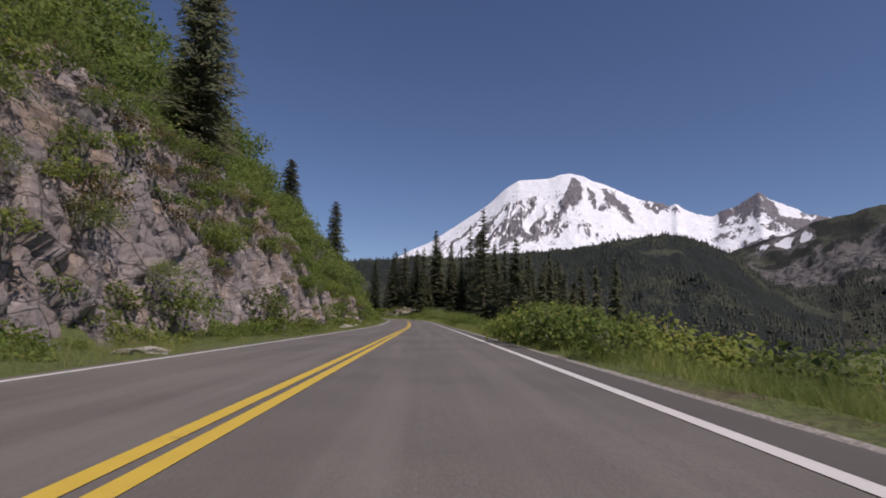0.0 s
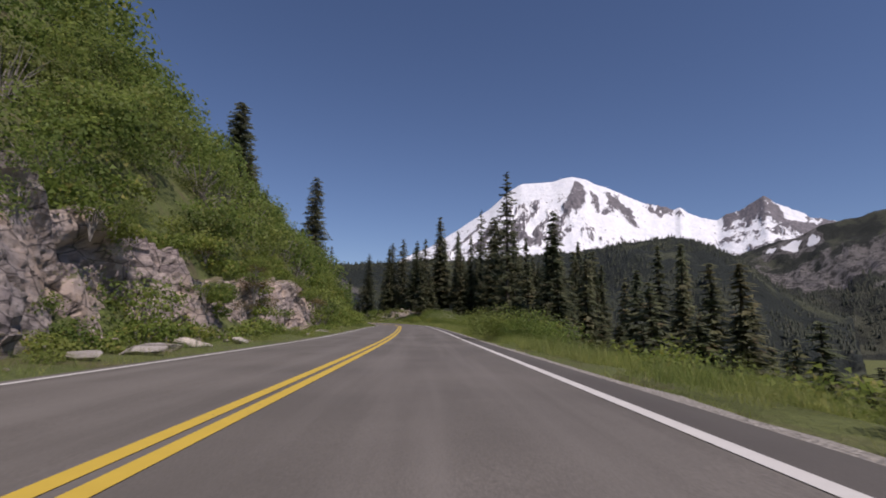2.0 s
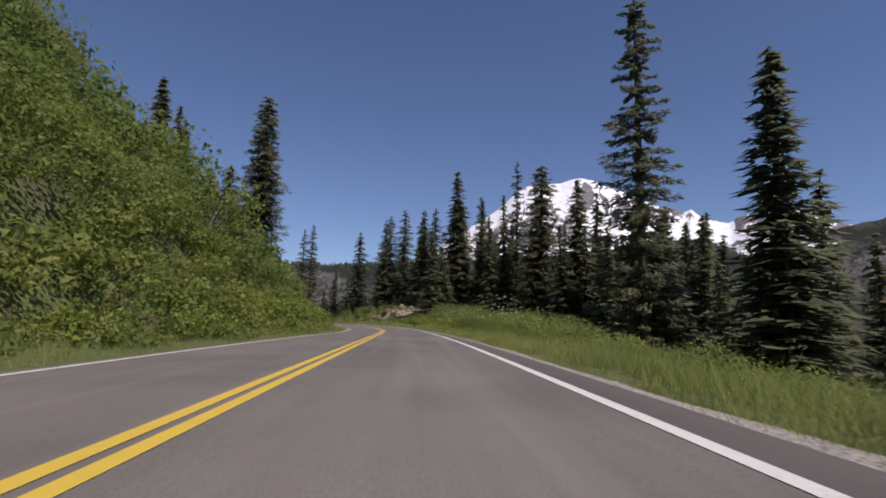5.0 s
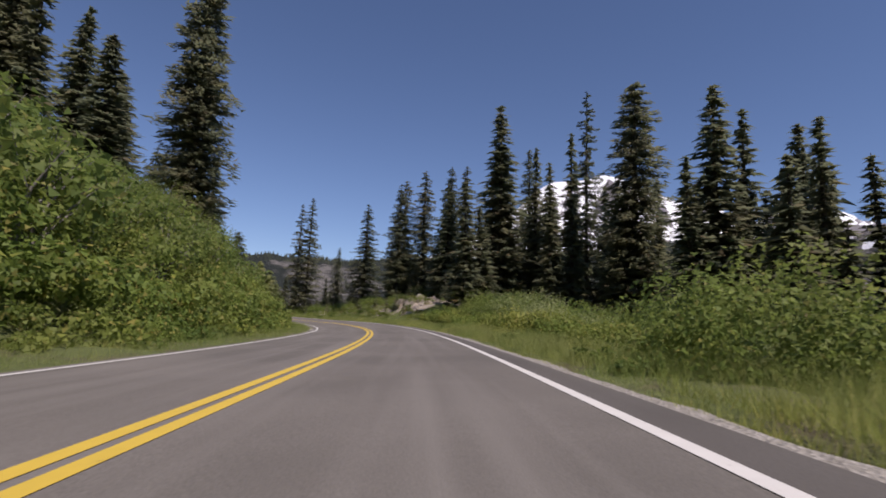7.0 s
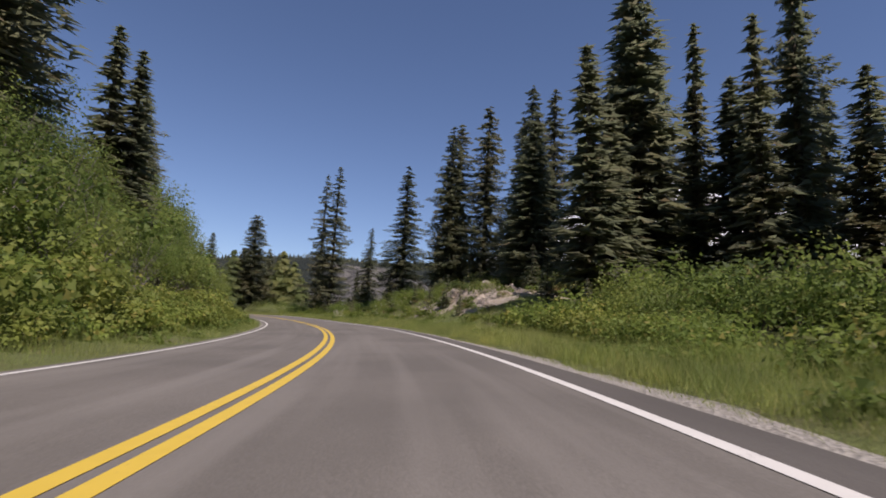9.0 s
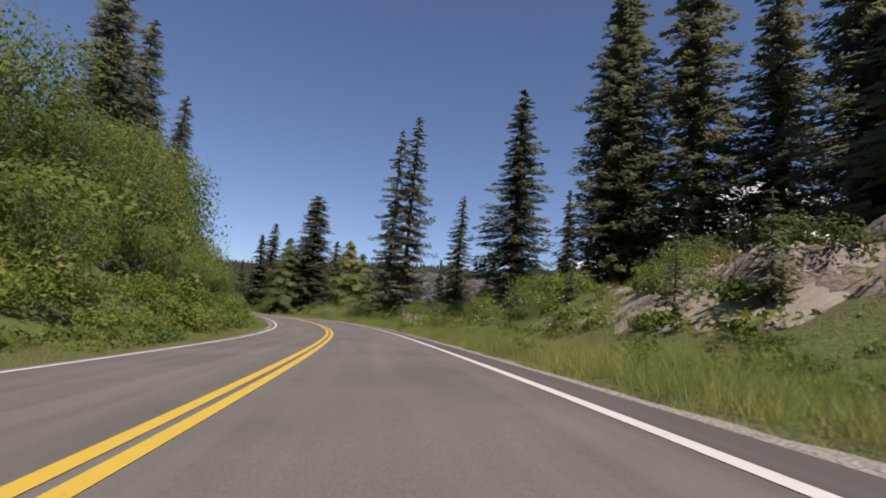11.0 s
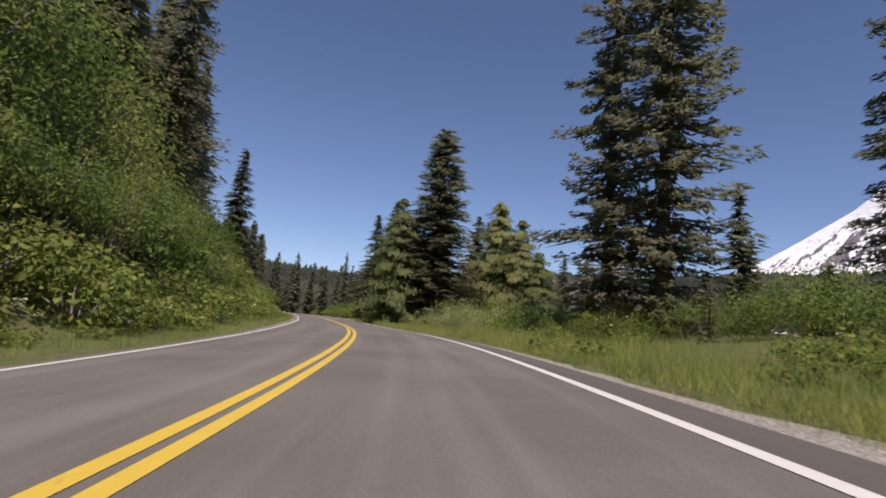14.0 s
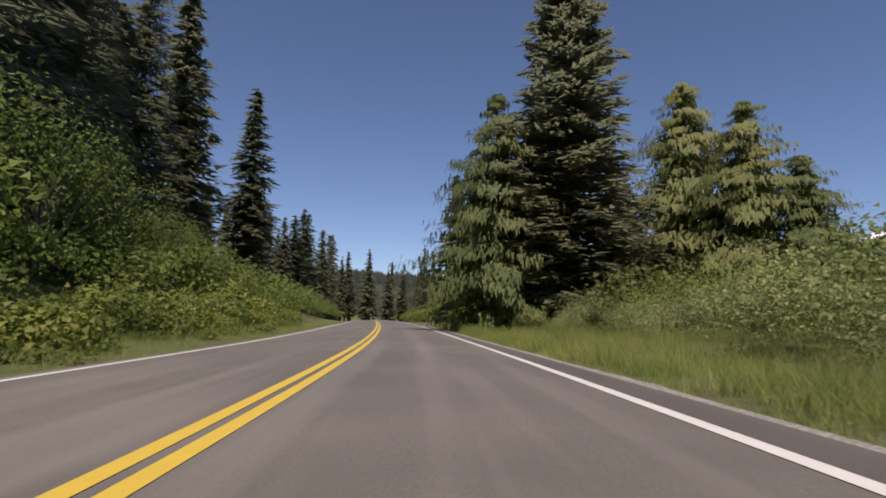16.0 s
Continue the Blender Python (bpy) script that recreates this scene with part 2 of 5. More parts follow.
    col = mixc(nt, ramp(nt, k, [(0.93, (0, 0, 0)), (0.98, (1, 1, 1))]), snowc, rockc)
    surface(nt, out, col, 0.75, noise_tex(nt, pos, 0.02, 8, 0.6), 0.5, 22)
    M["snow_mountain"] = m

    def hill(name, a, b, c, scale, meadow=0.56):
        m, nt, out = mat(name)
        pos = position(nt)
        st = node(nt, "ShaderNodeMapping", {"Vector": pos, "Scale": (1, 1, 0.5)}).outputs[0]
        n = noise_tex(nt, st, scale, 8, 0.65)
        t = noise_tex(nt, st, scale * 14, 4, 0.75)
        at = node(nt, "ShaderNodeAttribute", attribute_name="rock").outputs["Fac"]
        col = mixc(nt, t, tuple(v * 0.55 for v in a), a)
        k = node(nt, "ShaderNodeMath", {0: at, 1: n}, operation="ADD").outputs[0]
        col = mixc(nt, ramp(nt, n, [(meadow, (0, 0, 0)), (meadow + 0.08, (0.8, 0.8, 0.8))]), col, b)
        # cliff grooves are colour only: their shade is painted as dark vertical streaks
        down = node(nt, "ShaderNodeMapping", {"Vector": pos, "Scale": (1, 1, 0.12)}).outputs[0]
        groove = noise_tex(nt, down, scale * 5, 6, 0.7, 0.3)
        groove_shaded = mixc(nt, ramp(nt, groove, [(0.42, (0, 0, 0)), (0.55, (1, 1, 1))]), tuple(v * 0.22 for v in c), c)
        col = mixc(nt, ramp(nt, k, [(0.92, (0, 0, 0)), (1.02, (1, 1, 1))]), col, mixc(nt, t, mixc(nt, 0.6, groove_shaded, a), groove_shaded))
        patch = node(nt, "ShaderNodeMath", {0: at, 1: groove}, operation="ADD").outputs[0]
        patch = node(nt, "ShaderNodeMath", {0: patch, 1: 0.5}, operation="MULTIPLY").outputs[0]
        col = mixc(nt, ramp(nt, patch, [(0.80, (0, 0, 0)), (0.84, (1, 1, 1))]), col, (0.84, 0.85, 0.87))
        surface(nt, out, col, 0.95, t, 1.0, 12)
        return m

    # the ridge's bluish-dark forest tone has the haze of distance painted in
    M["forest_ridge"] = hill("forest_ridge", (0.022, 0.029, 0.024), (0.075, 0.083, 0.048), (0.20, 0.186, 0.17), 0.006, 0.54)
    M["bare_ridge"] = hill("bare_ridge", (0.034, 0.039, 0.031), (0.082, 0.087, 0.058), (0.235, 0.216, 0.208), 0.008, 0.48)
    return M


M = build_materials()

# ---------------------------------------------------------------- numbers and noise


def hash2(ix, iy, seed):
    v = np.sin(ix * 127.1 + iy * 311.7 + seed * 74.7) * 43758.5453
    return v - np.floor(v)


def vnoise(x, y, seed=0):
    x, y = np.asarray(x, float), np.asarray(y, float)
    ix, iy = np.floor(x), np.floor(y)
    fx, fy = x - ix, y - iy
    fx, fy = fx * fx * (3 - 2 * fx), fy * fy * (3 - 2 * fy)
    a, b = hash2(ix, iy, seed), hash2(ix + 1, iy, seed)
    c, d = hash2(ix, iy + 1, seed), hash2(ix + 1, iy + 1, seed)
    return (a + (b - a) * fx) * (1 - fy) + (c + (d - c) * fx) * fy


def fbm(x, y, seed=0, octaves=4, gain=0.5):
    total, amp, norm = 0.0, 1.0, 0.0
    for o in range(octaves):
        total = total + amp * vnoise(np.asarray(x) * 2**o + 17.3 * o, np.asarray(y) * 2**o - 9.1 * o, seed + o)
        norm += amp
        amp *= gain
    return total / norm


def smooth(a, b, v):
    t = np.clip((np.asarray(v, float) - a) / (b - a), 0, 1)
    return t * t * (3 - 2 * t)


# ---------------------------------------------------------------- the road's line
BEND = [(-60, 1.60), (0, 1.58), (25, 1.53), (50, 2.69), (70, 4.25), (86, 4.23), (101, 5.19), (110, 6.05), (120, 8.40), (130, 12.30), (140, 17.96), (150, 22.20), (160, 23.53), (170, 24.81), (184, 29.49), (197, 34.98), (210, 39.36), (224, 43.28), (240, 46.50), (260, 48.48), (300, 49.68), (420, 49.68)]
BANK = [(-60, 0.72), (0, 0.76), (15, 1.03), (30, 1.01), (50, 0.98), (86, 1.26), (101, 1.71), (115, 1.97), (122, 2.02), (140, 3.00), (157, 3.97), (170, 4.09), (180, 4.08), (190, 4.05), (204, 3.86), (217, 2.64), (226, 0.87), (240, 0.41), (420, -0.11)]
SHIFT = [(-60, 1.29), (0, 1.26), (8, 1.28), (16, 1.33), (24, 1.38), (32, 1.40), (40, 1.41), (48, 1.42), (56, 1.40), (72, 1.39), (88, 1.45), (96, 1.54), (104, 1.56), (112, 1.51), (120, 1.47), (128, 1.36), (136, 1.18), (148, 1.12), (160, 1.21), (168, 1.37), (176, 1.38), (184, 1.29), (192, 1.21), (200, 1.18), (208, 1.12), (216, 1.13), (224, 1.23), (234, 1.35), (246, 1.43), (262, 1.49), (300, 1.53), (420, 1.57)]
RISE = [(-60, 0.00), (0, 0.00), (50, -0.05), (86, 0.24), (101, 0.24), (115, 0.20), (130, 0.25), (145, 0.34), (157, 0.42), (170, 0.37), (184, 0.40), (200, 0.54), (212, 0.66), (224, 0.65), (240, 0.63), (262, 0.82), (300, 1.00), (420, 0.95)]
SIDE = 1.45                             # the driver's line runs this far right of the double line
RS = np.arange(-60, 420, 0.5)


def soft(values, sigma):
    g = np.exp(-0.5 * (np.arange(-30, 31) / sigma) ** 2)
    return np.convolve(np.pad(values, 30, "edge"), g / g.sum(), "valid")


RH = soft(np.interp(RS, *zip(*BEND)), 12)
RB = np.tan(np.radians(soft(np.interp(RS, *zip(*BANK)), 8)))
hx, hy = np.cumsum(-np.sin(np.radians(RH))) * 0.5, np.cumsum(np.cos(np.radians(RH))) * 0.5
hx, hy = hx - hx[120], hy - hy[120]
OFFSET = soft(np.interp(RS, *zip(*SHIFT)), 10)
RZ = soft(np.interp(RS, *zip(*RISE)), 12)
RX, RY = hx - OFFSET * np.cos(np.radians(RH)), hy - OFFSET * np.sin(np.radians(RH))


def along(s):
    """Centre, right-hand vector and cross fall of the road at s."""
    h = np.radians(np.interp(s, RS, RH))
    return np.interp(s, RS, RX), np.interp(s, RS, RY), np.cos(h), np.sin(h), np.interp(s, RS, RB)


def place(s, d):
    x, y, cx, cy, _ = along(s)
    return x + d * cx, y + d * cy


def locate(x, y):
    """Road coordinates s, d of points of the plan."""
    x, y = np.ravel(x), np.ravel(y)
    s, d = np.empty(len(x)), np.empty(len(x))
    px, py = RX[::4], RY[::4]
    for k in range(0, len(x), 4000):
        q = slice(k, k + 4000)
        i = ((x[q, None] - px) ** 2 + (y[q, None] - py) ** 2).argmin(1) * 4
        h = np.radians(RH[i])
        dx, dy = x[q] - RX[i], y[q] - RY[i]
        s[q] = RS[i] - dx * np.sin(h) + dy * np.cos(h)
        d[q] = dx * np.cos(h) + dy * np.sin(h)
    return s, d


def tab(s, *pairs):
    return np.interp(s, *zip(*pairs))


def road_z(s, d):
    return (np.clip(d, -4.3, 4.6) - SIDE) * np.interp(s, RS, RB) + np.interp(s, RS, RZ)


def ground_z(s, d):
    """Height of the land beside the road."""
    s, d = np.asarray(s, float), np.asarray(d, float)
    z = road_z(s, d)
    z = z - 0.13 * ((d > -3.62) & (d < 4.05))
    # the hill on the left
    foot = tab(s, (-60, 3.0), (60, 3.0), (80, 3.6), (110, 3.2), (160, 2.6), (420, 3.5))
    e = np.maximum(-d - 3.6 - foot, 0)
    steep = tab(s, (60, 1.75), (90, 1.55), (108, 1.1), (120, 0.85), (150, 0.75), (200, 0.7), (240, 0.45), (300, 0.3))
    upper = tab(s, (60, 1.08), (90, 0.95), (108, 0.72), (130, 0.52), (170, 0.48), (230, 0.33), (300, 0.2))
    left = steep * np.minimum(e, 3.5) + upper * np.clip(e - 3.5, 0, 60)
    left += smooth(0, 6, e) * (fbm(s / 9, d / 9, 3) - 0.5) * 3.0 * upper
    left += smooth(0, 1.2, -d - 3.6) * (fbm(s / 1.7, d / 1.7, 5) - 0.55) * 0.35
    # the right: a drop to the valley, then a low bank with outcrops, then a gentle shelf
    f = np.maximum(d - 4.3, 0)
    drop = tab(s, (-60, -0.55), (70, -0.5), (105, -0.22), (130, -0.1), (150, 0.0), (235, 0.0), (260, -0.05), (420, -0.05))
    right = drop * np.clip(f - tab(s, (0, 0.35), (90, 0.6), (125, 3.5)), 0, 90)
    bank = tab(s, (130, 0.0), (152, 0.9), (165, 3.0), (184, 2.8), (200, 1.3), (215, 0.8), (260, 0.5), (420, 0.4))
    right += bank * smooth(1.8, tab(s, (150, 8.0), (185, 8.5), (220, 10.0)), f)
    right -= 0.32 * np.clip(f - 26, 0, 200)
    right += smooth(0, 3, f) * (fbm(s / 5, d / 5, 8) - 0.5) * 1.1
    right += smooth(0, 1, f) * (fbm(s / 1.5, d / 1.5, 9) - 0.5) * 0.25
    return z + np.where(d < 0, left, right)


def land_z(x, y):
    """Height of the ground sheet anywhere in the plan."""
    s, d = locate(x, y)
    inside = np.clip(s, -60, 419)
    z = ground_z(inside, np.clip(d, -75, 130))
    far = np.hypot(np.ravel(x) + 20, np.ravel(y) - 110)
    floor = np.where(d < -20, 20.0, -75.0) + (fbm(np.ravel(x) / 300, np.ravel(y) / 300, 21) - 0.5) * 40
    return z + (floor - z) * smooth(170, 420, far)


# ---------------------------------------------------------------- mesh helpers


def mesh_of(name, verts, faces, material, smooth_shading=False):
    me = bpy.data.meshes.new(name)
    verts, faces = np.asarray(verts, np.float32), np.asarray(faces, np.int32)
    n, k = faces.shape
    me.vertices.add(len(verts))
    me.vertices.foreach_set("co", verts.ravel())
    me.loops.add(n * k)
    me.loops.foreach_set("vertex_index", faces.ravel())
    me.polygons.add(n)
    me.polygons.foreach_set("loop_start", np.arange(0, n * k, k, dtype=np.int32))
    if smooth_shading:
        me.polygons.foreach_set("use_smooth", np.ones(n, bool))
    me.materials.append(material)
    me.update(calc_edges=True)
    return me


def grid_faces(nu, nv):
    i = np.arange((nu - 1) * (nv - 1))
    a = i // (nv - 1) * nv + i % (nv - 1)
    return np.stack([a, a + nv, a + nv + 1, a + 1], -1)


def part(name, bm, material, parent, label=""):
    """Links a bmesh, or a finished mesh, as one part under a thing."""
    if isinstance(bm, bmesh.types.BMesh):
        me = bpy.data.meshes.new(name)
        bm.to_mesh(me)
        bm.free()
        me.materials.append(material)
    else:
        me = bm
    ob = new(name, me)
    ob.parent = parent
    if label:
        ob["label"] = label
    return ob


rng = np.random.default_rng(7)

# ---------------------------------------------------------------- ground and road


def spread(lo, hi, step, far, growth=1.28):
    """Even steps from lo to hi, then ever longer ones out to far on both sides."""
    mid = list(np.arange(lo, hi + step / 2, step))
    up, down, w = [mid[-1]], [mid[0]], step
    while up[-1] < far:
        w = min(w * growth, 260)
        up.append(up[-1] + w)
        down.append(down[0] - w if len(down) == 1 else down[-1] - w)
    return np.array(sorted(down[1:]) + mid + up[1:])


def build_ground():
    gx, gy = spread(-110, 40, 1.2, 4700), spread(-15, 265, 1.2, 4700)
    X, Y = np.meshgrid(gx, gy, indexing="ij")
    z = land_z(X, Y)
    v = np.stack([X.ravel(), Y.ravel(), z], -1)
    ob = new("ground", mesh_of("ground", v, grid_faces(len(gx), len(gy)), M["ground"], True))
    tagged(ob, "green and brown mountainside ground beside the road", "ground", kind="structure")


def ribbon(name, s0, s1, d0, d1, lift, material, step=0.5, ragged=0.0, across=1, seed=0, sink=None):
    """A strip along the road between offsets d0 and d1, lift above its surface."""
    ss = np.arange(s0, s1 + step / 2, step)
    x, y, cx, cy, b = along(ss)
    cols = []
    for k in range(across + 1):
        d = np.full(len(ss), d0 + (d1 - d0) * k / across)
        if ragged and k == across:
            d += (fbm(ss / 1.3, 0 * ss, seed, 4, 0.7) - 0.5) * ragged
            if ragged > 0.45:
                d += tab(ss, (114, 0), (122, 0.28), (134, 0.28), (144, 0.05), (180, 0.05), (190, 0.2), (200, 0.2), (212, 0))
        z = (d - SIDE) * b + np.interp(ss, RS, RZ) + lift
        if sink and k == across:
            z -= sink
        cols.append(np.stack([x + d * cx, y + d * cy, z], -1))
    v = np.stack(cols, 1).reshape(-1, 3)
    f = grid_faces(len(ss), across + 1)[:, ::-1]
    me = mesh_of(name, v, f, material)
    uv = me.uv_layers.new(name="UVMap")
    d = np.linspace(d0, d1, across + 1)
    st = np.stack([np.tile(d, len(ss)), np.repeat(ss, across + 1)], -1)[f.ravel()]
    uv.data.foreach_set("uv", st.astype(np.float32).ravel())
    return me


def worn_patch(s0, s1, d0, d1, seed):
    """A scuffed spot with a ragged rounded outline, a film on the asphalt."""
    t = np.arange(56) * 2 * np.pi / 56
    out = 1.0 + 0.55 * (fbm(np.cos(t) * 3 + 9 * seed, np.sin(t) * 3, 33, 4, 0.7) - 0.5)
    c, q = np.cos(t), np.sin(t)
    ss = (s0 + s1) / 2 + (s1 - s0) / 2 * out * np.sign(q) * np.abs(q) ** 0.6
    d = (d0 + d1) / 2 + (d1 - d0) / 2 * out * np.sign(c) * np.abs(c) ** 0.6
    ss, d = np.r_[(s0 + s1) / 2, ss], np.r_[(d0 + d1) / 2, d]
    x, y = place(ss, d)
    k = np.arange(56)
    return mesh_of("worn_patch", np.stack([x, y, road_z(ss, d) + 0.004], -1), np.stack([0 * k, k + 1, (k + 1) % 56 + 1], -1), M["worn_asphalt"])


def build_road():
    road = new("road", ribbon("road", -40, 415, -3.3, 3.5, 0.0, M["asphalt"], across=8))
    # pavement edges turn down into the shoulder
    tagged(road, "grey asphalt two-lane mountain road with worn wheel tracks", "road", kind="structure")
    left = part("asphalt_edge", ribbon("asphalt_edge", -40, 415, -3.3, -3.42, 0.0, M["asphalt"], ragged=0.12, seed=4, sink=0.07), None, road)
    right = part("asphalt_edge", ribbon("asphalt_edge", -40, 415, 3.5, 3.62, 0.0, M["asphalt"], ragged=0.16, seed=5, sink=0.07), None, road)
    flip(left.data)
    lines = (("edge_line", 2.94, 3.06, "white_paint", "white edge line"), ("edge_line", -3.105, -2.995, "white_paint", "white edge line"),
             ("centre_line", -0.165, -0.04, "yellow_paint", "yellow centre line"), ("centre_line", 0.04, 0.165, "yellow_paint", "yellow centre line"))
    for name, a, b, m, label in lines:
        part(name, ribbon(name, -40, 415, a, b, 0.005, M[m]), None, road, label)
    for k, (s0, s1, d0, d1) in enumerate(((16.8, 17.65, 1.29, 1.46), (16.8, 17.65, 1.60, 1.86), (18.6, 20.4, 1.32, 1.45), (18.8, 20.6, 1.66, 1.78))):
        part("worn_patch", worn_patch(s0, s1, d0, d1, k), None, road, "pale worn patch")
    g = new("gravel_shoulder", ribbon("gravel_shoulder", -40, 415, 3.45, 3.86, -0.03, M["gravel"], ragged=0.5, across=3, seed=11, sink=0.03))
    tagged(g, "pale gravel shoulder along the asphalt edge", "gravel", kind="structure")
    g = new("gravel_shoulder", flip(ribbon("gravel_shoulder", -40, 415, -3.22, -3.6, -0.03, M["gravel"], ragged=0.4, across=3, seed=12, sink=0.03)))
    tagged(g, "thin strip of gravel and dirt beside the road", "gravel", kind="structure")


def flip(me):
    bm = bmesh.new()
    bm.from_mesh(me)
    bmesh.ops.reverse_faces(bm, faces=bm.faces)
    bm.to_mesh(me)
    bm.free()
    return me


build_ground()
build_road()

# ---------------------------------------------------------------- mountains and far ridges


def polar_land(name, crest, near, far, base, rough, streak, material, seed, columns=320, rows=110, mask=None, back=0.5, round_off=0.0, rounded=False):
    """A range seen from the road: its crest by bearing and elevation angle, its face falling towards the valley."""
    a = np.linspace(crest[0][0], crest[-1][0], columns)
    deg = np.interp(a, *zip(*crest))
    if round_off:
        n = max(2, int(round_off / (a[1] - a[0])))
        g = np.exp(-0.5 * (np.arange(-3 * n, 3 * n + 1) / n) ** 2)
        deg = np.convolve(np.pad(deg, 3 * n, "edge"), g / g.sum(), "valid")
    top = np.tan(np.radians(deg)) * far
    q = np.linspace(0, 1.0 + back, rows)
    A, Q = np.meshgrid(a, q, indexing="ij")
    T = np.repeat(top[:, None], rows, 1)
    r = near + (far - near) * Q
    rise = np.where(Q <= 1, 0.72 * Q + 0.28 * Q**3, 1 - (Q - 1) * 1.3)
    z = base + (T - base) * rise
    X, R = np.radians(A) * far, r
    gully = fbm(X / streak + R / streak * 0.15, R / (streak * 2.2), seed, 6, 0.55) - 0.5
    lumps = fbm(X / (streak * 1.7), R / (streak * 1.3), seed + 5, 6, 0.6) - 0.5
    fade = np.clip(4 * Q, 0, 1) * (0.12 + 0.88 * smooth(0.0, 0.25, np.abs(1 - Q)))
    rock = mask(A, Q, gully, lumps) if mask is not None else 0 * A
    if rounded:
        proud = smooth(0.36, 0.60, rock)
        z = z + ((gully * 0.5 + lumps * 0.6) * 0.55 + proud * (0.18 + 0.5 * (fbm(X / 55, R / 55, seed + 2, 4, 0.6) - 0.5))) * rough * fade
    else:
        z = z + (gully * 1.2 + lumps) * rough * fade
    jag = (fbm(np.radians(a) * far / (streak * 0.25), 0 * a, seed + 9, 4, 0.7) - 0.5) * rough * (0.03 + 0.17 * smooth(18, 22, a) if rounded else 0.16)
    z = z + jag[:, None] * smooth(0.93 if rounded else 0.6, 1.0, Q)
    rad = np.radians(A)
    v = np.stack([np.sin(rad) * r, np.cos(rad) * r, z], -1).reshape(-1, 3)
    me = mesh_of(name, v, grid_faces(columns, rows), material, True)
    if mask is not None:
        at = me.attributes.new("rock", "FLOAT", "POINT")
        at.data.foreach_set("value", rock.astype(np.float32).ravel())
    return new(name, me), a, top


VOLCANO = [(-9.0, 4.2), (-3.64, 7.33), (-1.49, 8.29), (0.97, 9.86), (4.81, 12.31), (6.9, 14.2), (8.3, 15.0), (10.4, 15.05), (11.7, 15.1), (12.6, 15.4), (13.7, 15.55), (15.2, 15.2), (16.2, 14.6),
           (17.2, 14.3), (18.6, 13.6), (20.3, 12.75), (21.3, 12.3), (22.0, 12.25), (22.7, 11.95), (23.8, 11.65), (24.3, 11.95), (25.0, 11.15), (26.5, 10.7), (27.5, 10.35), (28.7, 10.95), (29.5, 11.1),
           (30.4, 11.75), (31.0, 11.95), (31.5, 12.45), (31.9, 12.0), (32.5, 11.45), (33.9, 10.65), (35.0, 10.0), (38.0, 9.0), (44, 7.5)]
FOREST = [(-62, 4.6), (-48.5, 4.6), (-40, 4.3), (-30, 5.0), (-21, 6.0), (-13.5, 5.7), (-9.7, 6.1), (-3.3, 6.8), (1.0, 6.7), (7.1, 7.2), (13.1, 7.6), (18.3, 8.4), (23.5, 8.95),
          (26.3, 8.1), (29.1, 6.5), (31.3, 4.3), (33.4, 2.7), (37, 1.0)]
CLIFFS = [(25.0, 4.0), (29.2, 7.1), (31.5, 7.8), (33.8, 8.2), (36.0, 9.4), (38.0, 9.65), (40.6, 10.2), (46, 11.2), (55, 12), (75, 11), (95, 8)]


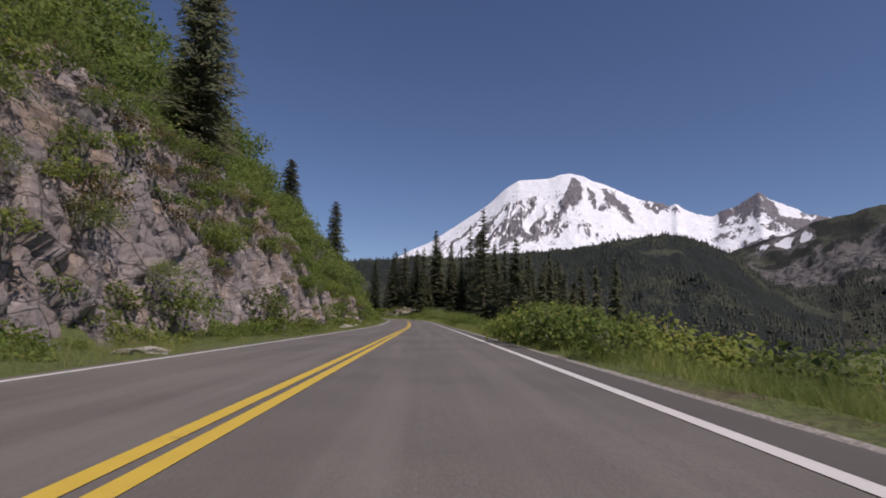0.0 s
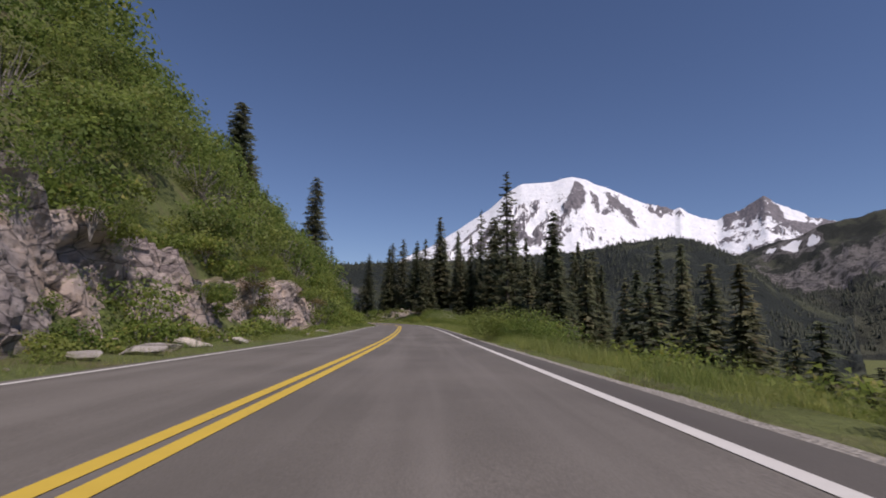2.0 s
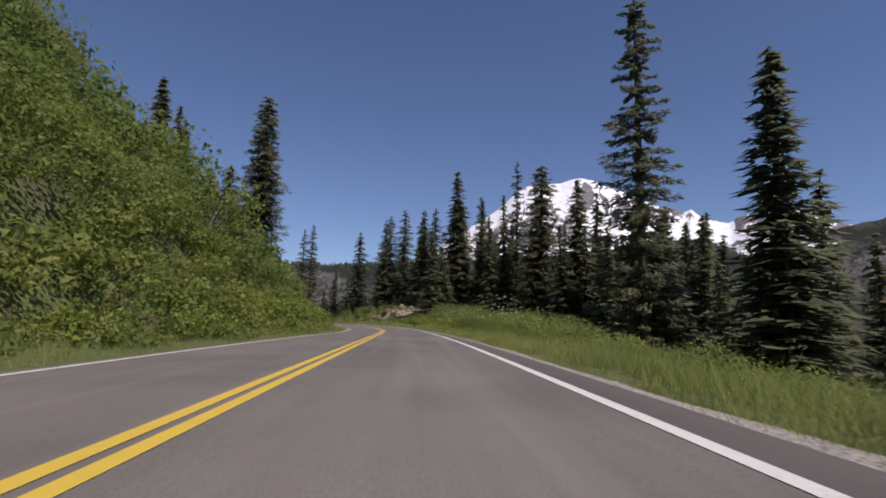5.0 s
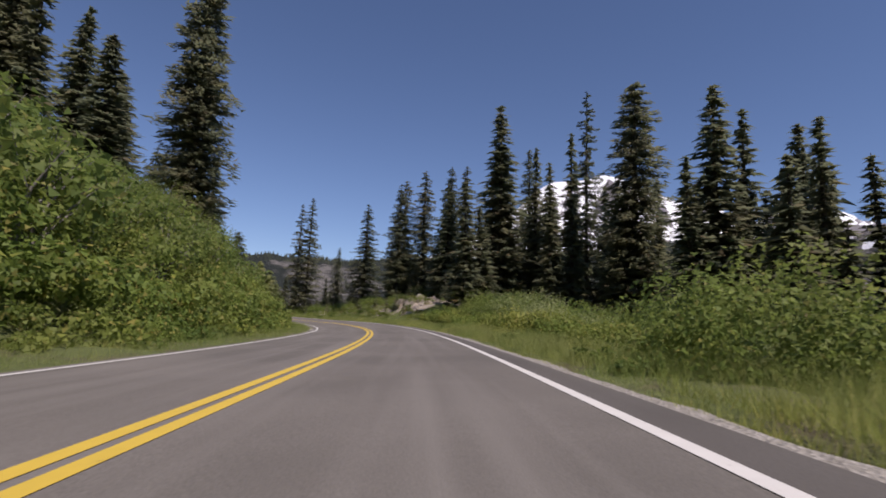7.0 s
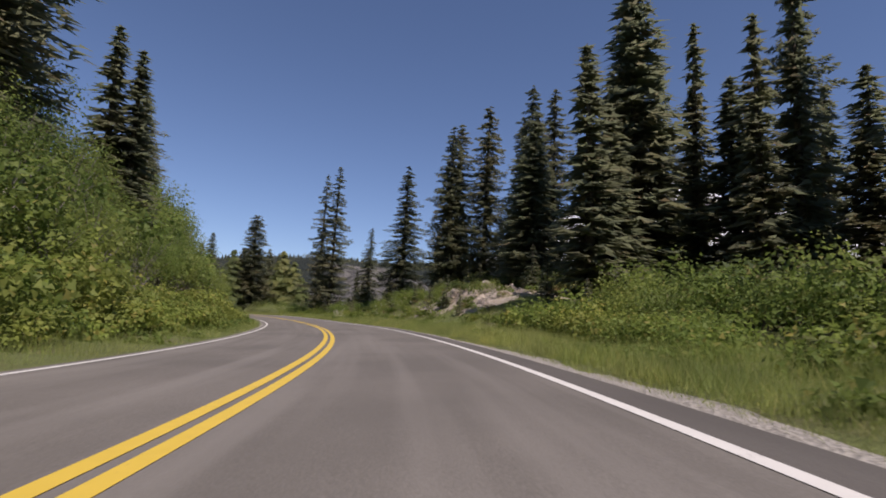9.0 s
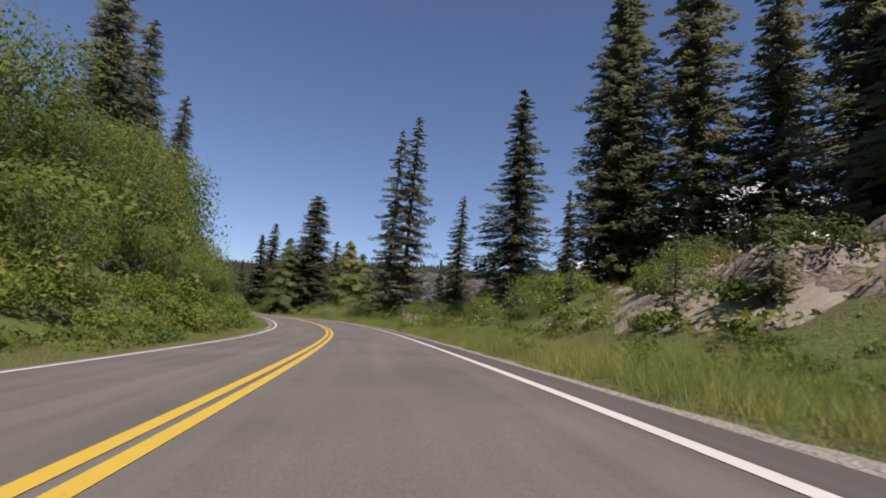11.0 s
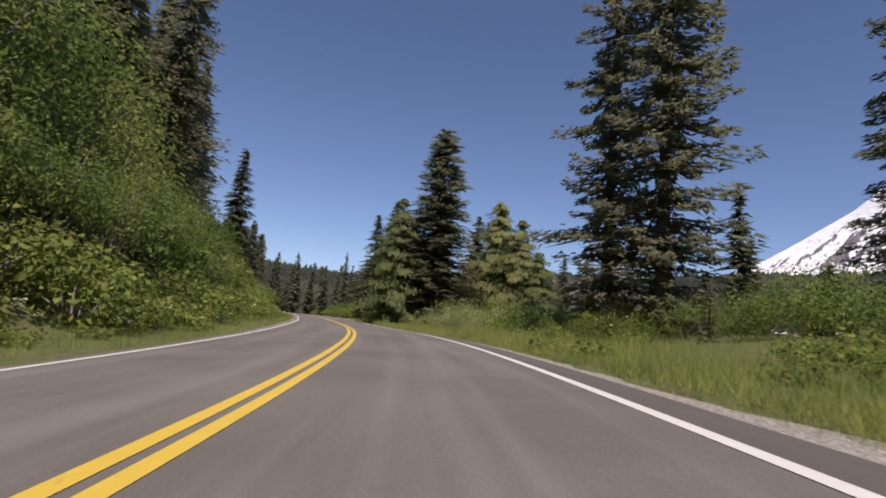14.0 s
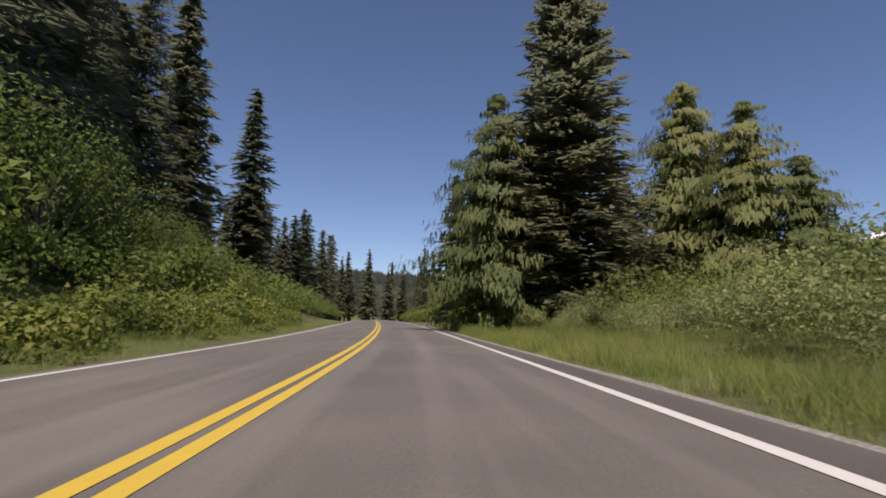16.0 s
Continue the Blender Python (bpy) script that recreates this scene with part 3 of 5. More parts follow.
def volcano_rock(A, Q, gully, lumps):
    """Where bare rock shows: thin broken ribs below the left shoulder, cleavers under the summit, the crest beyond it and the side peak."""
    wa, wq = (fbm(A / 1.3, Q * 11, 83, 4, 0.6) - 0.5) * 2.4, (fbm(A / 1.1, Q * 14, 84, 4, 0.6) - 0.5) * 0.16
    a, q = A + wa, Q + wq
    spread = 0.35 + np.clip(1.04 - Q, 0, 1) * 1.3
    rib = np.clip(1 - np.abs(2 * fbm((a - 13.0) / spread * 0.9, Q * 5.0, 77, 3, 0.55) - 1) * 3.2, 0, 1)
    broken = fbm(A / 0.7 - Q * 9, Q * 26, 88, 4, 0.6) - 0.5
    m = 0.20 + 0.42 * broken + 0.12 * gully
    face = np.exp(-((A - 8.2) / 4.4) ** 4) * np.exp(-((Q - 0.76) / 0.15) ** 4) + 0.55 * np.exp(-((A - 1.5) / 3.6) ** 4) * np.exp(-((Q - 0.84) / 0.14) ** 4) + 0.5 * np.exp(-((A - 16.0) / 4.0) ** 4) * np.exp(-((Q - 0.66) / 0.10) ** 4)
    m = m + 0.62 * face * rib
    # solid rock: bearing, height on the face, half widths, slant, how bare
    for a0, q0, ha, hq, slant, amt in ((14.3, 0.88, 0.55, 0.085, -3.0, 0.50), (13.5, 0.80, 0.5, 0.06, -3.0, 0.36), (16.0, 0.885, 0.6, 0.05, 6.0, 0.44), (18.0, 0.945, 0.9, 0.05, 9.0, 0.52), (19.4, 0.885, 0.9, 0.06, 9.0, 0.44), (17.4, 0.86, 0.5, 0.05, 3.0, 0.34),
                                       (22.2, 0.985, 1.3, 0.025, 0.0, 0.50), (24.3, 0.985, 0.4, 0.02, 0.0, 0.34), (31.3, 0.93, 1.5, 0.085, 0.0, 0.50), (28.9, 0.95, 1.2, 0.06, 0.0, 0.50), (33.6, 0.86, 1.2, 0.06, 0.0, 0.42),
                                       (30.2, 0.80, 2.6, 0.035, 0.0, 0.26), (32.0, 0.70, 3.2, 0.03, 0.0, 0.27), (29.0, 0.66, 2.4, 0.025, 0.0, 0.22), (35.5, 0.92, 1.2, 0.08, 0.0, 0.4), (9.6, 0.62, 0.8, 0.04, 0.0, 0.30), (26.0, 0.63, 3.0, 0.03, 0.0, 0.18)):
        m = m + amt * np.exp(-((a - a0 - slant * (q0 - q)) / ha) ** 4 - ((q - q0) / hq) ** 4)
    m = m - 0.3 * np.exp(-((A - 33.3) / 0.6) ** 2 - ((Q - 0.965) / 0.035) ** 2) - 0.25 * np.exp(-((a - 19.6) / 0.4) ** 2 - ((q - 0.955) / 0.03) ** 2)
    return m


def cliff_rock(A, Q, gully, lumps):
    groove = fbm(A * 2.6, Q * 2.0, 87, 4, 0.6) - 0.5
    band = np.exp(-((Q - 0.66 - 0.15 * lumps) / 0.13) ** 2) * (A < 50)
    m = 0.27 + 0.3 * gully + 0.5 * band + 0.35 * groove
    hollow = fbm(A * 3.0, Q * 22, 95, 3, 0.6) - 0.5
    for a0, q0, wa, wq in ((33.2, 0.93, 0.8, 0.06), (34.9, 0.92, 0.5, 0.05), (31.6, 0.92, 0.5, 0.04)):
        m = m + (1.5 + 3.0 * hollow) * np.exp(-((A - a0) / wa) ** 2 - ((Q - q0) / wq) ** 2)      # snow left in hollows
    return m


def cone_trees(n, rows, seed):
    """Small far conifers, each two stacked four-sided cones; rows give x, y, z, height."""
    r = np.random.default_rng(seed)
    verts, faces = [], []
    ang = np.arange(4) * np.pi / 2
    ring = np.stack([np.cos(ang), np.sin(ang)], -1)
    for k in range(n):
        x, y, z, h = rows[k]
        w = h * r.uniform(0.2, 0.34)
        t = r.uniform(0, 1.5)
        c, s = math.cos(t), math.sin(t)
        rot = ring @ np.array([[c, s], [-s, c]])
        for z0, z1, ww in ((0.05, 0.72, 1.0), (0.45, 1.0, 0.62)):
            b = len(verts)
            verts += [(x + p[0] * w * ww, y + p[1] * w * ww, z + h * z0) for p in rot] + [(x, y, z + h * z1)]
            faces += [(b + i, b + (i + 1) % 4, b + 4) for i in range(4)]
    return np.array(verts), np.array(faces)


def woods_on(ob, columns, rows, crest_row, lowest, count, share, h0, h1, seed, label, keep):
    """Small conifers spread over a far ridge, thick along its crest."""
    co = np.empty(len(ob.data.vertices) * 3, np.float32)
    ob.data.vertices.foreach_get("co", co)
    co = co.reshape(columns, rows, 3)
    r = np.random.default_rng(seed)
    ia = r.integers(2, columns - 1, count)
    iq = np.where(r.random(count) < share, crest_row + r.integers(-1, 2, count), r.integers(lowest, crest_row, count))
    p = co[ia, iq] + (co[ia - 1, iq] - co[ia, iq]) * r.random(count)[:, None] + (co[ia, iq - 1] - co[ia, iq]) * r.random(count)[:, None]
    p = p[keep(p, iq / crest_row)]
    h = r.uniform(h0, h1, len(p)) * (0.7 + 0.5 * fbm(p[:, 0] / 60, p[:, 1] / 60, seed + 2, 2))
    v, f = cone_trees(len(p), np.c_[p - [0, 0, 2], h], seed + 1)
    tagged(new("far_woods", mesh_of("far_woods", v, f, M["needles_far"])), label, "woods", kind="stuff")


def build_distance():
    ob, _, _ = polar_land("snow_mountain", VOLCANO, 3100, 4750, -60, 170, 190.0, M["snow_mountain"], 31, 620, 170, volcano_rock, 0.12, 0.16, True)
    tagged(ob, "snow-covered volcano with dark rock ribs and a sharp side peak", "mountain", kind="structure")
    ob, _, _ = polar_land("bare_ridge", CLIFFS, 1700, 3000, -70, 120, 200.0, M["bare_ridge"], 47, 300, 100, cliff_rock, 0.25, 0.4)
    tagged(ob, "grey cliff ridge with green meadows above the valley", "mountain", kind="structure")
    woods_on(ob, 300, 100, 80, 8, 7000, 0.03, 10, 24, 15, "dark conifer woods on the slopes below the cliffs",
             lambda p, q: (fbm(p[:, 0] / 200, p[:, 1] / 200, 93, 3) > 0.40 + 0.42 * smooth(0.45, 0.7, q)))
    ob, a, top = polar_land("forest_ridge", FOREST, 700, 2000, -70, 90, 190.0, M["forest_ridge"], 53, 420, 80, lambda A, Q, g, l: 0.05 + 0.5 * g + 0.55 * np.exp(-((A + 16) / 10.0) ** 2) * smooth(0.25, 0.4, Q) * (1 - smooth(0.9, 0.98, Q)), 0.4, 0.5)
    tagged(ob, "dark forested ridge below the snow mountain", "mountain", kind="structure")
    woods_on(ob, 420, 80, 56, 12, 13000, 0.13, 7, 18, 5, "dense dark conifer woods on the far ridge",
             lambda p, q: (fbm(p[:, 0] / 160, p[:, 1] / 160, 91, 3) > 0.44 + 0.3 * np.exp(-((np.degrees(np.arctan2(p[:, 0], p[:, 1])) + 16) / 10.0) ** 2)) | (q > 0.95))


build_distance()

# ---------------------------------------------------------------- rock faces


def islands(ids):
    """Labels of the connected patches of equal ids on a grid."""
    lab = np.arange(ids.size).reshape(ids.shape)
    same_u, same_v = ids[1:] == ids[:-1], ids[:, 1:] == ids[:, :-1]
    while True:
        old = lab.copy()
        for _ in range(20):
            for p, q, same in ((lab[1:], lab[:-1], same_u), (lab[:, 1:], lab[:, :-1], same_v)):
                low = np.where(same, np.minimum(p, q), p)
                np.copyto(q, np.where(same, np.minimum(low, q), q))
                np.copyto(p, low)
        if (old == lab).all():
            return lab


def split_blocks(root, v, nu, nv, ids, material, least=14):
    """Each fractured block of a face becomes a part of its own."""
    lab = islands(ids[:-1, :-1])
    for _ in range(6):
        size = np.bincount(lab.ravel(), minlength=lab.size)
        small = size[lab] < least
        if not small.any():
            break
        side = np.where(np.arange(lab.shape[1])[None] > 0, np.roll(lab, 1, 1), np.roll(lab, -1, 1))
        over = np.where(np.arange(lab.shape[0])[:, None] > 0, np.roll(lab, 1, 0), np.roll(lab, -1, 0))
        lab = islands(np.where(small, np.where(size[side] >= size[over], side, over), lab))
    key, faces = lab.ravel(), grid_faces(nu, nv)
    order = np.argsort(key, kind="stable")
    for group in np.split(order, np.flatnonzero(np.diff(key[order])) + 1):
        used, inv = np.unique(faces[group], return_inverse=True)
        part("rock_block", mesh_of("rock_block", v[used], inv.reshape(-1, 4), material), None, root)


def facets(u, v, w, h, seed, tilt):
    """Flat-faced blocks about w by h: how far each stands out, the cracks between them, and whose point is whose."""
    gu, gv = u / w, v / h
    iu, iv = np.floor(gu), np.floor(gv)
    best, second = np.full(gu.shape, 9.0), np.full(gu.shape, 9.0)
    out, ids = np.zeros(gu.shape), np.zeros(gu.shape)
    for a in (-1, 0, 1):
        for b in (-1, 0, 1):
            cu, cv = iu + a, iv + b
            pu, pv = cu + 0.12 + 0.76 * hash2(cu, cv, seed), cv + 0.12 + 0.76 * hash2(cu, cv, seed + 1)
            dist = np.hypot(gu - pu, gv - pv)
            lift = hash2(cu, cv, seed + 2) - 0.5 + tilt * ((hash2(cu, cv, seed + 3) - 0.5) * (gu - pu) + (hash2(cu, cv, seed + 4) - 0.4) * (gv - pv))
            near = dist < best
            second = np.where(near, best, np.minimum(second, dist))
            out, ids, best = np.where(near, lift, out), np.where(near, cu * 1000 + cv, ids), np.where(near, dist, best)
    return out, 1 - smooth(0.0, 0.10, second - best), ids


def rock_sheet(name, s0, s1, top, material, seed, label, depth=0.9, cell=0.2):
    """A blasted rock face on the foot of the hill: slanting slabs, ribs and cracks, sinking into the slope round its edges."""
    ss = np.arange(s0, s1, cell)
    t = np.arange(0, 1.0001, cell / 9.0)
    S, T = np.meshgrid(ss, t, indexing="ij")
    foot = 3.6 + tab(S, (-60, 3.0), (60, 3.0), (80, 3.6))
    height = top(S)
    e = -0.6 + T * (height / 1.5 + 0.6)
    d = -(foot + e)
    z = ground_z(S, d)
    x, y, cx, cy, _ = along(S)
    edge = smooth(s0, s0 + 2.5, S) * (1 - smooth(s1 - 3, s1, S)) * (1 - smooth(0.86, 1.0, T + (fbm(S / 2.5, T, seed + 3) - 0.5) * 0.5))
    wu, wv = (fbm(S / 1.8, z / 1.8, seed + 11, 3) - 0.5) * 0.9, (fbm(S / 1.8, z / 1.8, seed + 17, 3) - 0.5) * 0.9
    u, v = 0.85 * S + 0.53 * z + wu, -0.53 * S + 0.85 * z + wv
    big, crack_b, ids = facets(u, v, 1.8, 4.2, seed + 20, 0.95)
    mid, crack_m, _ = facets(u + 0.3 * wv, v, 0.8, 1.6, seed + 30, 1.5)
    fine, crack_f, _ = facets(u, v + 0.4 * wu, 0.3, 0.5, seed + 40, 1.6)
    rib = fbm(u / 3.2, v / 9, seed, 3)
    out = depth * (edge - 0.12) + (rib - 0.5) * 0.8 + 0.27 * np.clip(z, 0, 5.5) * edge - 0.45
    out = out + big * 0.62 + mid * 0.24 + fine * 0.05 - crack_b * 0.20 - crack_m * 0.13 - crack_f * 0.03
    bed = z / 0.34 + 0.6 * fbm(S / 2.2, z / 1.5, seed + 50, 3) + 0.12 * S
    ledge = (bed - np.floor(bed)) * (0.3 + 0.7 * smooth(0.4, 0.6, fbm(S / 3, z / 2, seed + 55, 2)))
    out = out + (fbm(S / 0.4, z / 0.3, seed + 7, 2) - 0.5) * 0.03 - ledge * 0.05 - 0.07 * smooth(0.90, 1.0, ledge)
    out = out * (0.35 + 0.65 * smooth(0, 0.12, T))
    z = z - 0.8 * (1 - smooth(0, 0.06, T))
    v = np.stack([x + (d + out * 0.86) * cx, y + (d + out * 0.86) * cy, z + out * 0.42 - (1 - edge) * 0.25], -1)
    root = new(name)
    root.matrix_world = pose(0, 0, 0)
    split_blocks(root, v.reshape(-1, 3), len(ss), len(t), ids, material)
    tagged(root, label, "rock face")
    return root


def bare(S, D):
    """How far the grass gives way to soil and rock on the bank."""
    rim = (smooth(157, 162, S) * (1 - smooth(171, 180, S)) + smooth(186, 190, S) * (1 - smooth(195, 199, S))) * smooth(7.6, 9.6, D + 1.2 * (fbm(S / 4, D / 4, 66, 2) - 0.5)) * (1 - smooth(14.5, 16.5, D))
    return rim * smooth(0.44, 0.56, fbm(S / 3.2, D / 2.2, 67, 4) + 0.10)


def outcrop(name, s0, s1, d0, d1, material, seed, label, cell=0.14, proud=0.0):
    """Low broken slabs of bedrock that show through the grass of the bank."""
    S, D = np.meshgrid(np.arange(s0, s1, cell), np.arange(d0, d1, cell), indexing="ij")
    wu, wv = (fbm(S / 2.0, D / 2.0, seed + 1, 3) - 0.5) * 1.4, (fbm(S / 2.0, D / 2.0, seed + 2, 3) - 0.5) * 1.4
    big, crack_b, ids = facets(S + 0.4 * D + wu, D - 0.25 * S + wv, 2.1, 1.2, seed + 10, 0.9)
    mid, crack_m, _ = facets(S + wv, D + wu, 0.8, 0.55, seed + 20, 1.2)
    fine, crack_f, _ = facets(S, D, 0.33, 0.27, seed + 30, 1.4)
    rim = smooth(0, 0.18, (S - s0) / (s1 - s0)) * smooth(0, 0.18, (s1 - S) / (s1 - s0)) * smooth(0, 0.2, (D - d0) / (d1 - d0)) * smooth(0, 0.2, (d1 - D) / (d1 - d0))
    up = big * 0.30 + mid * 0.24 + fine * 0.13 - crack_b * 0.16 - crack_m * 0.10 - crack_f * 0.05 + (fbm(S / 3.5, D / 2.5, seed + 5, 3) - 0.5) * 0.9 + proud
    z = ground_z(S, D) + up * rim + 0.06 - 0.7 * (1 - rim)
    x, y = place(S, D)
    root = new(name)
    root.matrix_world = pose(0, 0, 0)
    split_blocks(root, np.stack([x, y, z], -1).reshape(-1, 3), *S.shape, ids, material)
    tagged(root, label, "rock")


def bare_soil():
    """Pale stony soil between the slabs, a thin skin on the bank with a ragged edge."""
    S, D = np.meshgrid(np.arange(155, 201, 0.22), np.arange(7.2, 17, 0.22), indexing="ij")
    x, y = place(S, D)
    open_soil = bare(S, D)
    z = ground_z(S, D) - 0.10 + 0.16 * smooth(0.1, 0.6, open_soil) + (fbm(S / 0.5, D / 0.5, 69, 3) - 0.5) * 0.12
    f = grid_faces(*S.shape)
    keep = open_soil.ravel()[f].max(1) > 0.08
    used, inv = np.unique(f[keep], return_inverse=True)
    me = mesh_of("bare_soil", np.stack([x, y, z], -1).reshape(-1, 3)[used], inv.reshape(-1, 4), M["soil"], True)
    tagged(new("bare_soil", me), "pale tan stony soil on the roadside bank", "soil", kind="structure")


def build_rock_faces():
    rock_sheet("cliff", -12, 43, lambda s: tab(s, (-12, 8.0), (8, 8.0), (22, 7.6), (32, 6.8), (38, 4.6), (43, 2.2)), M["rock_grey"], 61,
               "tall grey roadside cliff of slanting cracked slabs", 1.1, 0.10)
    rock_sheet("rock_cutting", 39, 78, lambda s: tab(s, (39, 3.1), (46, 2.8), (54, 2.5), (60, 2.7), (68, 2.8), (74, 2.1), (78, 0.7)), M["rock_pink"], 71,
               "low pinkish rock cutting beside the road", 1.0, 0.11)
    outcrop("rock_outcrop", 159, 172, 9.0, 15.0, M["rock_pale"], 81, "pale broken bedrock slabs on the grassy bank", proud=0.08)
    outcrop("rock_outcrop", 171, 179, 10.6, 14.2, M["rock_pale"], 85, "low pale rock slabs in the grassy bank", proud=-0.05)
    bare_soil()


def boulder_mesh(name, size, seed, material, flat=0.8, sub=4):
    bm = bmesh.new()
    bmesh.ops.create_icosphere(bm, subdivisions=sub, radius=1.0)
    r = random.Random(seed)
    planes = [(Vector((r.uniform(-1, 1), r.uniform(-1, 1), r.uniform(-0.6, 1))).normalized(), r.uniform(0.45, 0.8)) for _ in range(14)]
    off = Vector((seed * 3.7, seed * 1.3, seed * 2.1))
    for v in bm.verts:
        p = v.co.copy()
        for nrm, lim in planes:
            over = p.dot(nrm) - lim
            if over > 0:
                p -= nrm * over * 0.985
        p *= 1 + 0.03 * noise.fractal(p * 1.6 + off, 1.0, 2.0, 3) + 0.02 * noise.noise(p * 7 + off)
        v.co = Vector((p.x * size[0], p.y * size[1], p.z * size[2] * flat))
    me = bpy.data.meshes.new(name)
    bm.to_mesh(me)
    bm.free()
    me.materials.append(material)
    return me


def put_boulder(name, s, d, size, seed, material, label, turn=0.0, sink=0.35, group=""):
    x, y = place(s, d)
    z = float(ground_z(np.array([s]), np.array([d]))[0])
    ob = new(name, boulder_mesh(name, size, seed, material))
    ob.matrix_world = pose(float(x), float(y), z + size[2] * (0.8 - 2 * sink), random.Random(seed).uniform(-12, 12), random.Random(seed + 1).uniform(-12, 12), turn)
    tagged(ob, label, "boulder", group=group)


def build_boulders():
    k = 0
    # outcrops on the bank to the right
    for s, d, size in ((166.6, 12.7, (1.25, 1.0, 0.95)), (164.9, 12.0, (0.7, 0.9, 0.9)), (175, 13.6, (1.1, 0.8, 0.45)), (186, 13.0, (1.2, 0.8, 0.4))):
        k += 1
        put_boulder("boulder", s, d, size, 100 + k, M["rock_pale"], "pale weathered outcrop boulder set in the grassy bank", turn=k * 47, group="boulders on the bank")
    # loose stones on the left shoulder and below the cliff
    for s, d, w in ((10.2, -4.15, 0.22), (10.9, -4.05, 0.3), (11.5, -4.2, 0.26), (89.6, 3.95, 0.09), (90.3, 4.1, 0.10), (91.2, 3.9, 0.08), (38.5, -4.6, 0.35), (40.0, -4.4, 0.5), (41.2, -4.7, 0.4), (43.5, -5.0, 0.6), (46, -4.4, 0.35), (57, -4.5, 0.3), (62, -4.6, 0.4)):
        k += 1
        put_boulder("stone", s, d, (w * 1.5, w * 0.8, w * 0.45), 100 + k, M["rock_white"], "small pale loose stone lying on the road shoulder", turn=k * 31, sink=0.2, group="loose stones")


def build_rubble():
    """Loose pale stones over the bank and at the foot of the cutting."""
    r = np.random.default_rng(19)
    kinds = [boulder_mesh("stone", (1.0, 0.75, 0.6), 140 + k, M["rock_pale"], 0.8, 2) for k in range(4)]
    for count, s0, s1, d0, d1, w0, w1 in ((270, 157, 180, 8.6, 14.5, 0.04, 0.2), (30, 46, 80, -6.2, -4.3, 0.06, 0.2), (20, 20, 45, -6.0, -4.3, 0.06, 0.18)):
        for _ in range(count):
            s, d, w = r.uniform(s0, s1), r.uniform(d0, d1), r.uniform(w0, w1)
            x, y = place(s, d)
            z = float(ground_z(np.array([s]), np.array([d]))[0])
            ob = new("stone", kinds[r.integers(4)])
            ob.matrix_world = pose(float(x), float(y), z + w * 0.25, r.uniform(-25, 25), r.uniform(-25, 25), r.uniform(0, 360)) @ Matrix.Diagonal((w, w, w, 1))
            tagged(ob, "small pale broken stone lying on the bank", "stone", group="rubble stones")


build_rock_faces()
build_boulders()
build_rubble()

# ---------------------------------------------------------------- plants


def leaf_fan(centers, normals, size, r, aspect=1.5, fold=0.25, simple=False):
    """Kite-shaped leaves, folded along the middle; simple ones, for far growth, are single triangles."""
    n = len(centers)
    up = r.normal(size=(n, 3))
    a = np.cross(normals, up)
    a /= np.linalg.norm(a, axis=1)[:, None] + 1e-9
    b = np.cross(normals, a)
    s = size * r.uniform(0.65, 1.3, n)[:, None]
    p0 = centers - a * s * 0.5 * aspect
    p2 = centers + a * s * 0.5 * aspect
    p1 = centers + b * s * 0.5 - normals * s * fold
    p3 = centers - b * s * 0.5 - normals * s * fold
    if simple:
        return np.stack([p2, p1 - a * s * 0.35, p3 - a * s * 0.35], 1).reshape(-1, 3), np.arange(3 * n).reshape(-1, 3)
    v = np.stack([p0, p1, p2, p3], 1).reshape(-1, 3)
    i = np.arange(n) * 4
    f = np.concatenate([np.stack([i, i + 1, i + 2], -1), np.stack([i, i + 2, i + 3], -1)])
    return v, f


def tubes(lines, sides=4, rooted=False):
    """Tapered stems: each line is a list of (point, radius); rooted ones grow from one common foot."""
    verts, faces = [], []
    for line in lines:
        last = 0
        for k, (p, rad) in enumerate(line):
            if rooted and k == 0 and verts:
                continue
            q = line[min(k + 1, len(line) - 1)][0] - line[max(k - 1, 0)][0]
            q = q / (np.linalg.norm(q) + 1e-9)
            a = np.cross(q, [0.31, 0.9, 0.2])
            a /= np.linalg.norm(a) + 1e-9
            b = np.cross(q, a)
            base = len(verts)
            for j in range(sides):
                t = 2 * math.pi * j / sides
                verts.append(p + rad * (a * math.cos(t) + b * math.sin(t)))
            if k:
                for j in range(sides):
                    faces.append((last + j, last + (j + 1) % sides, base + (j + 1) % sides, base + j))
            last = base
    return np.array(verts), np.array(faces)


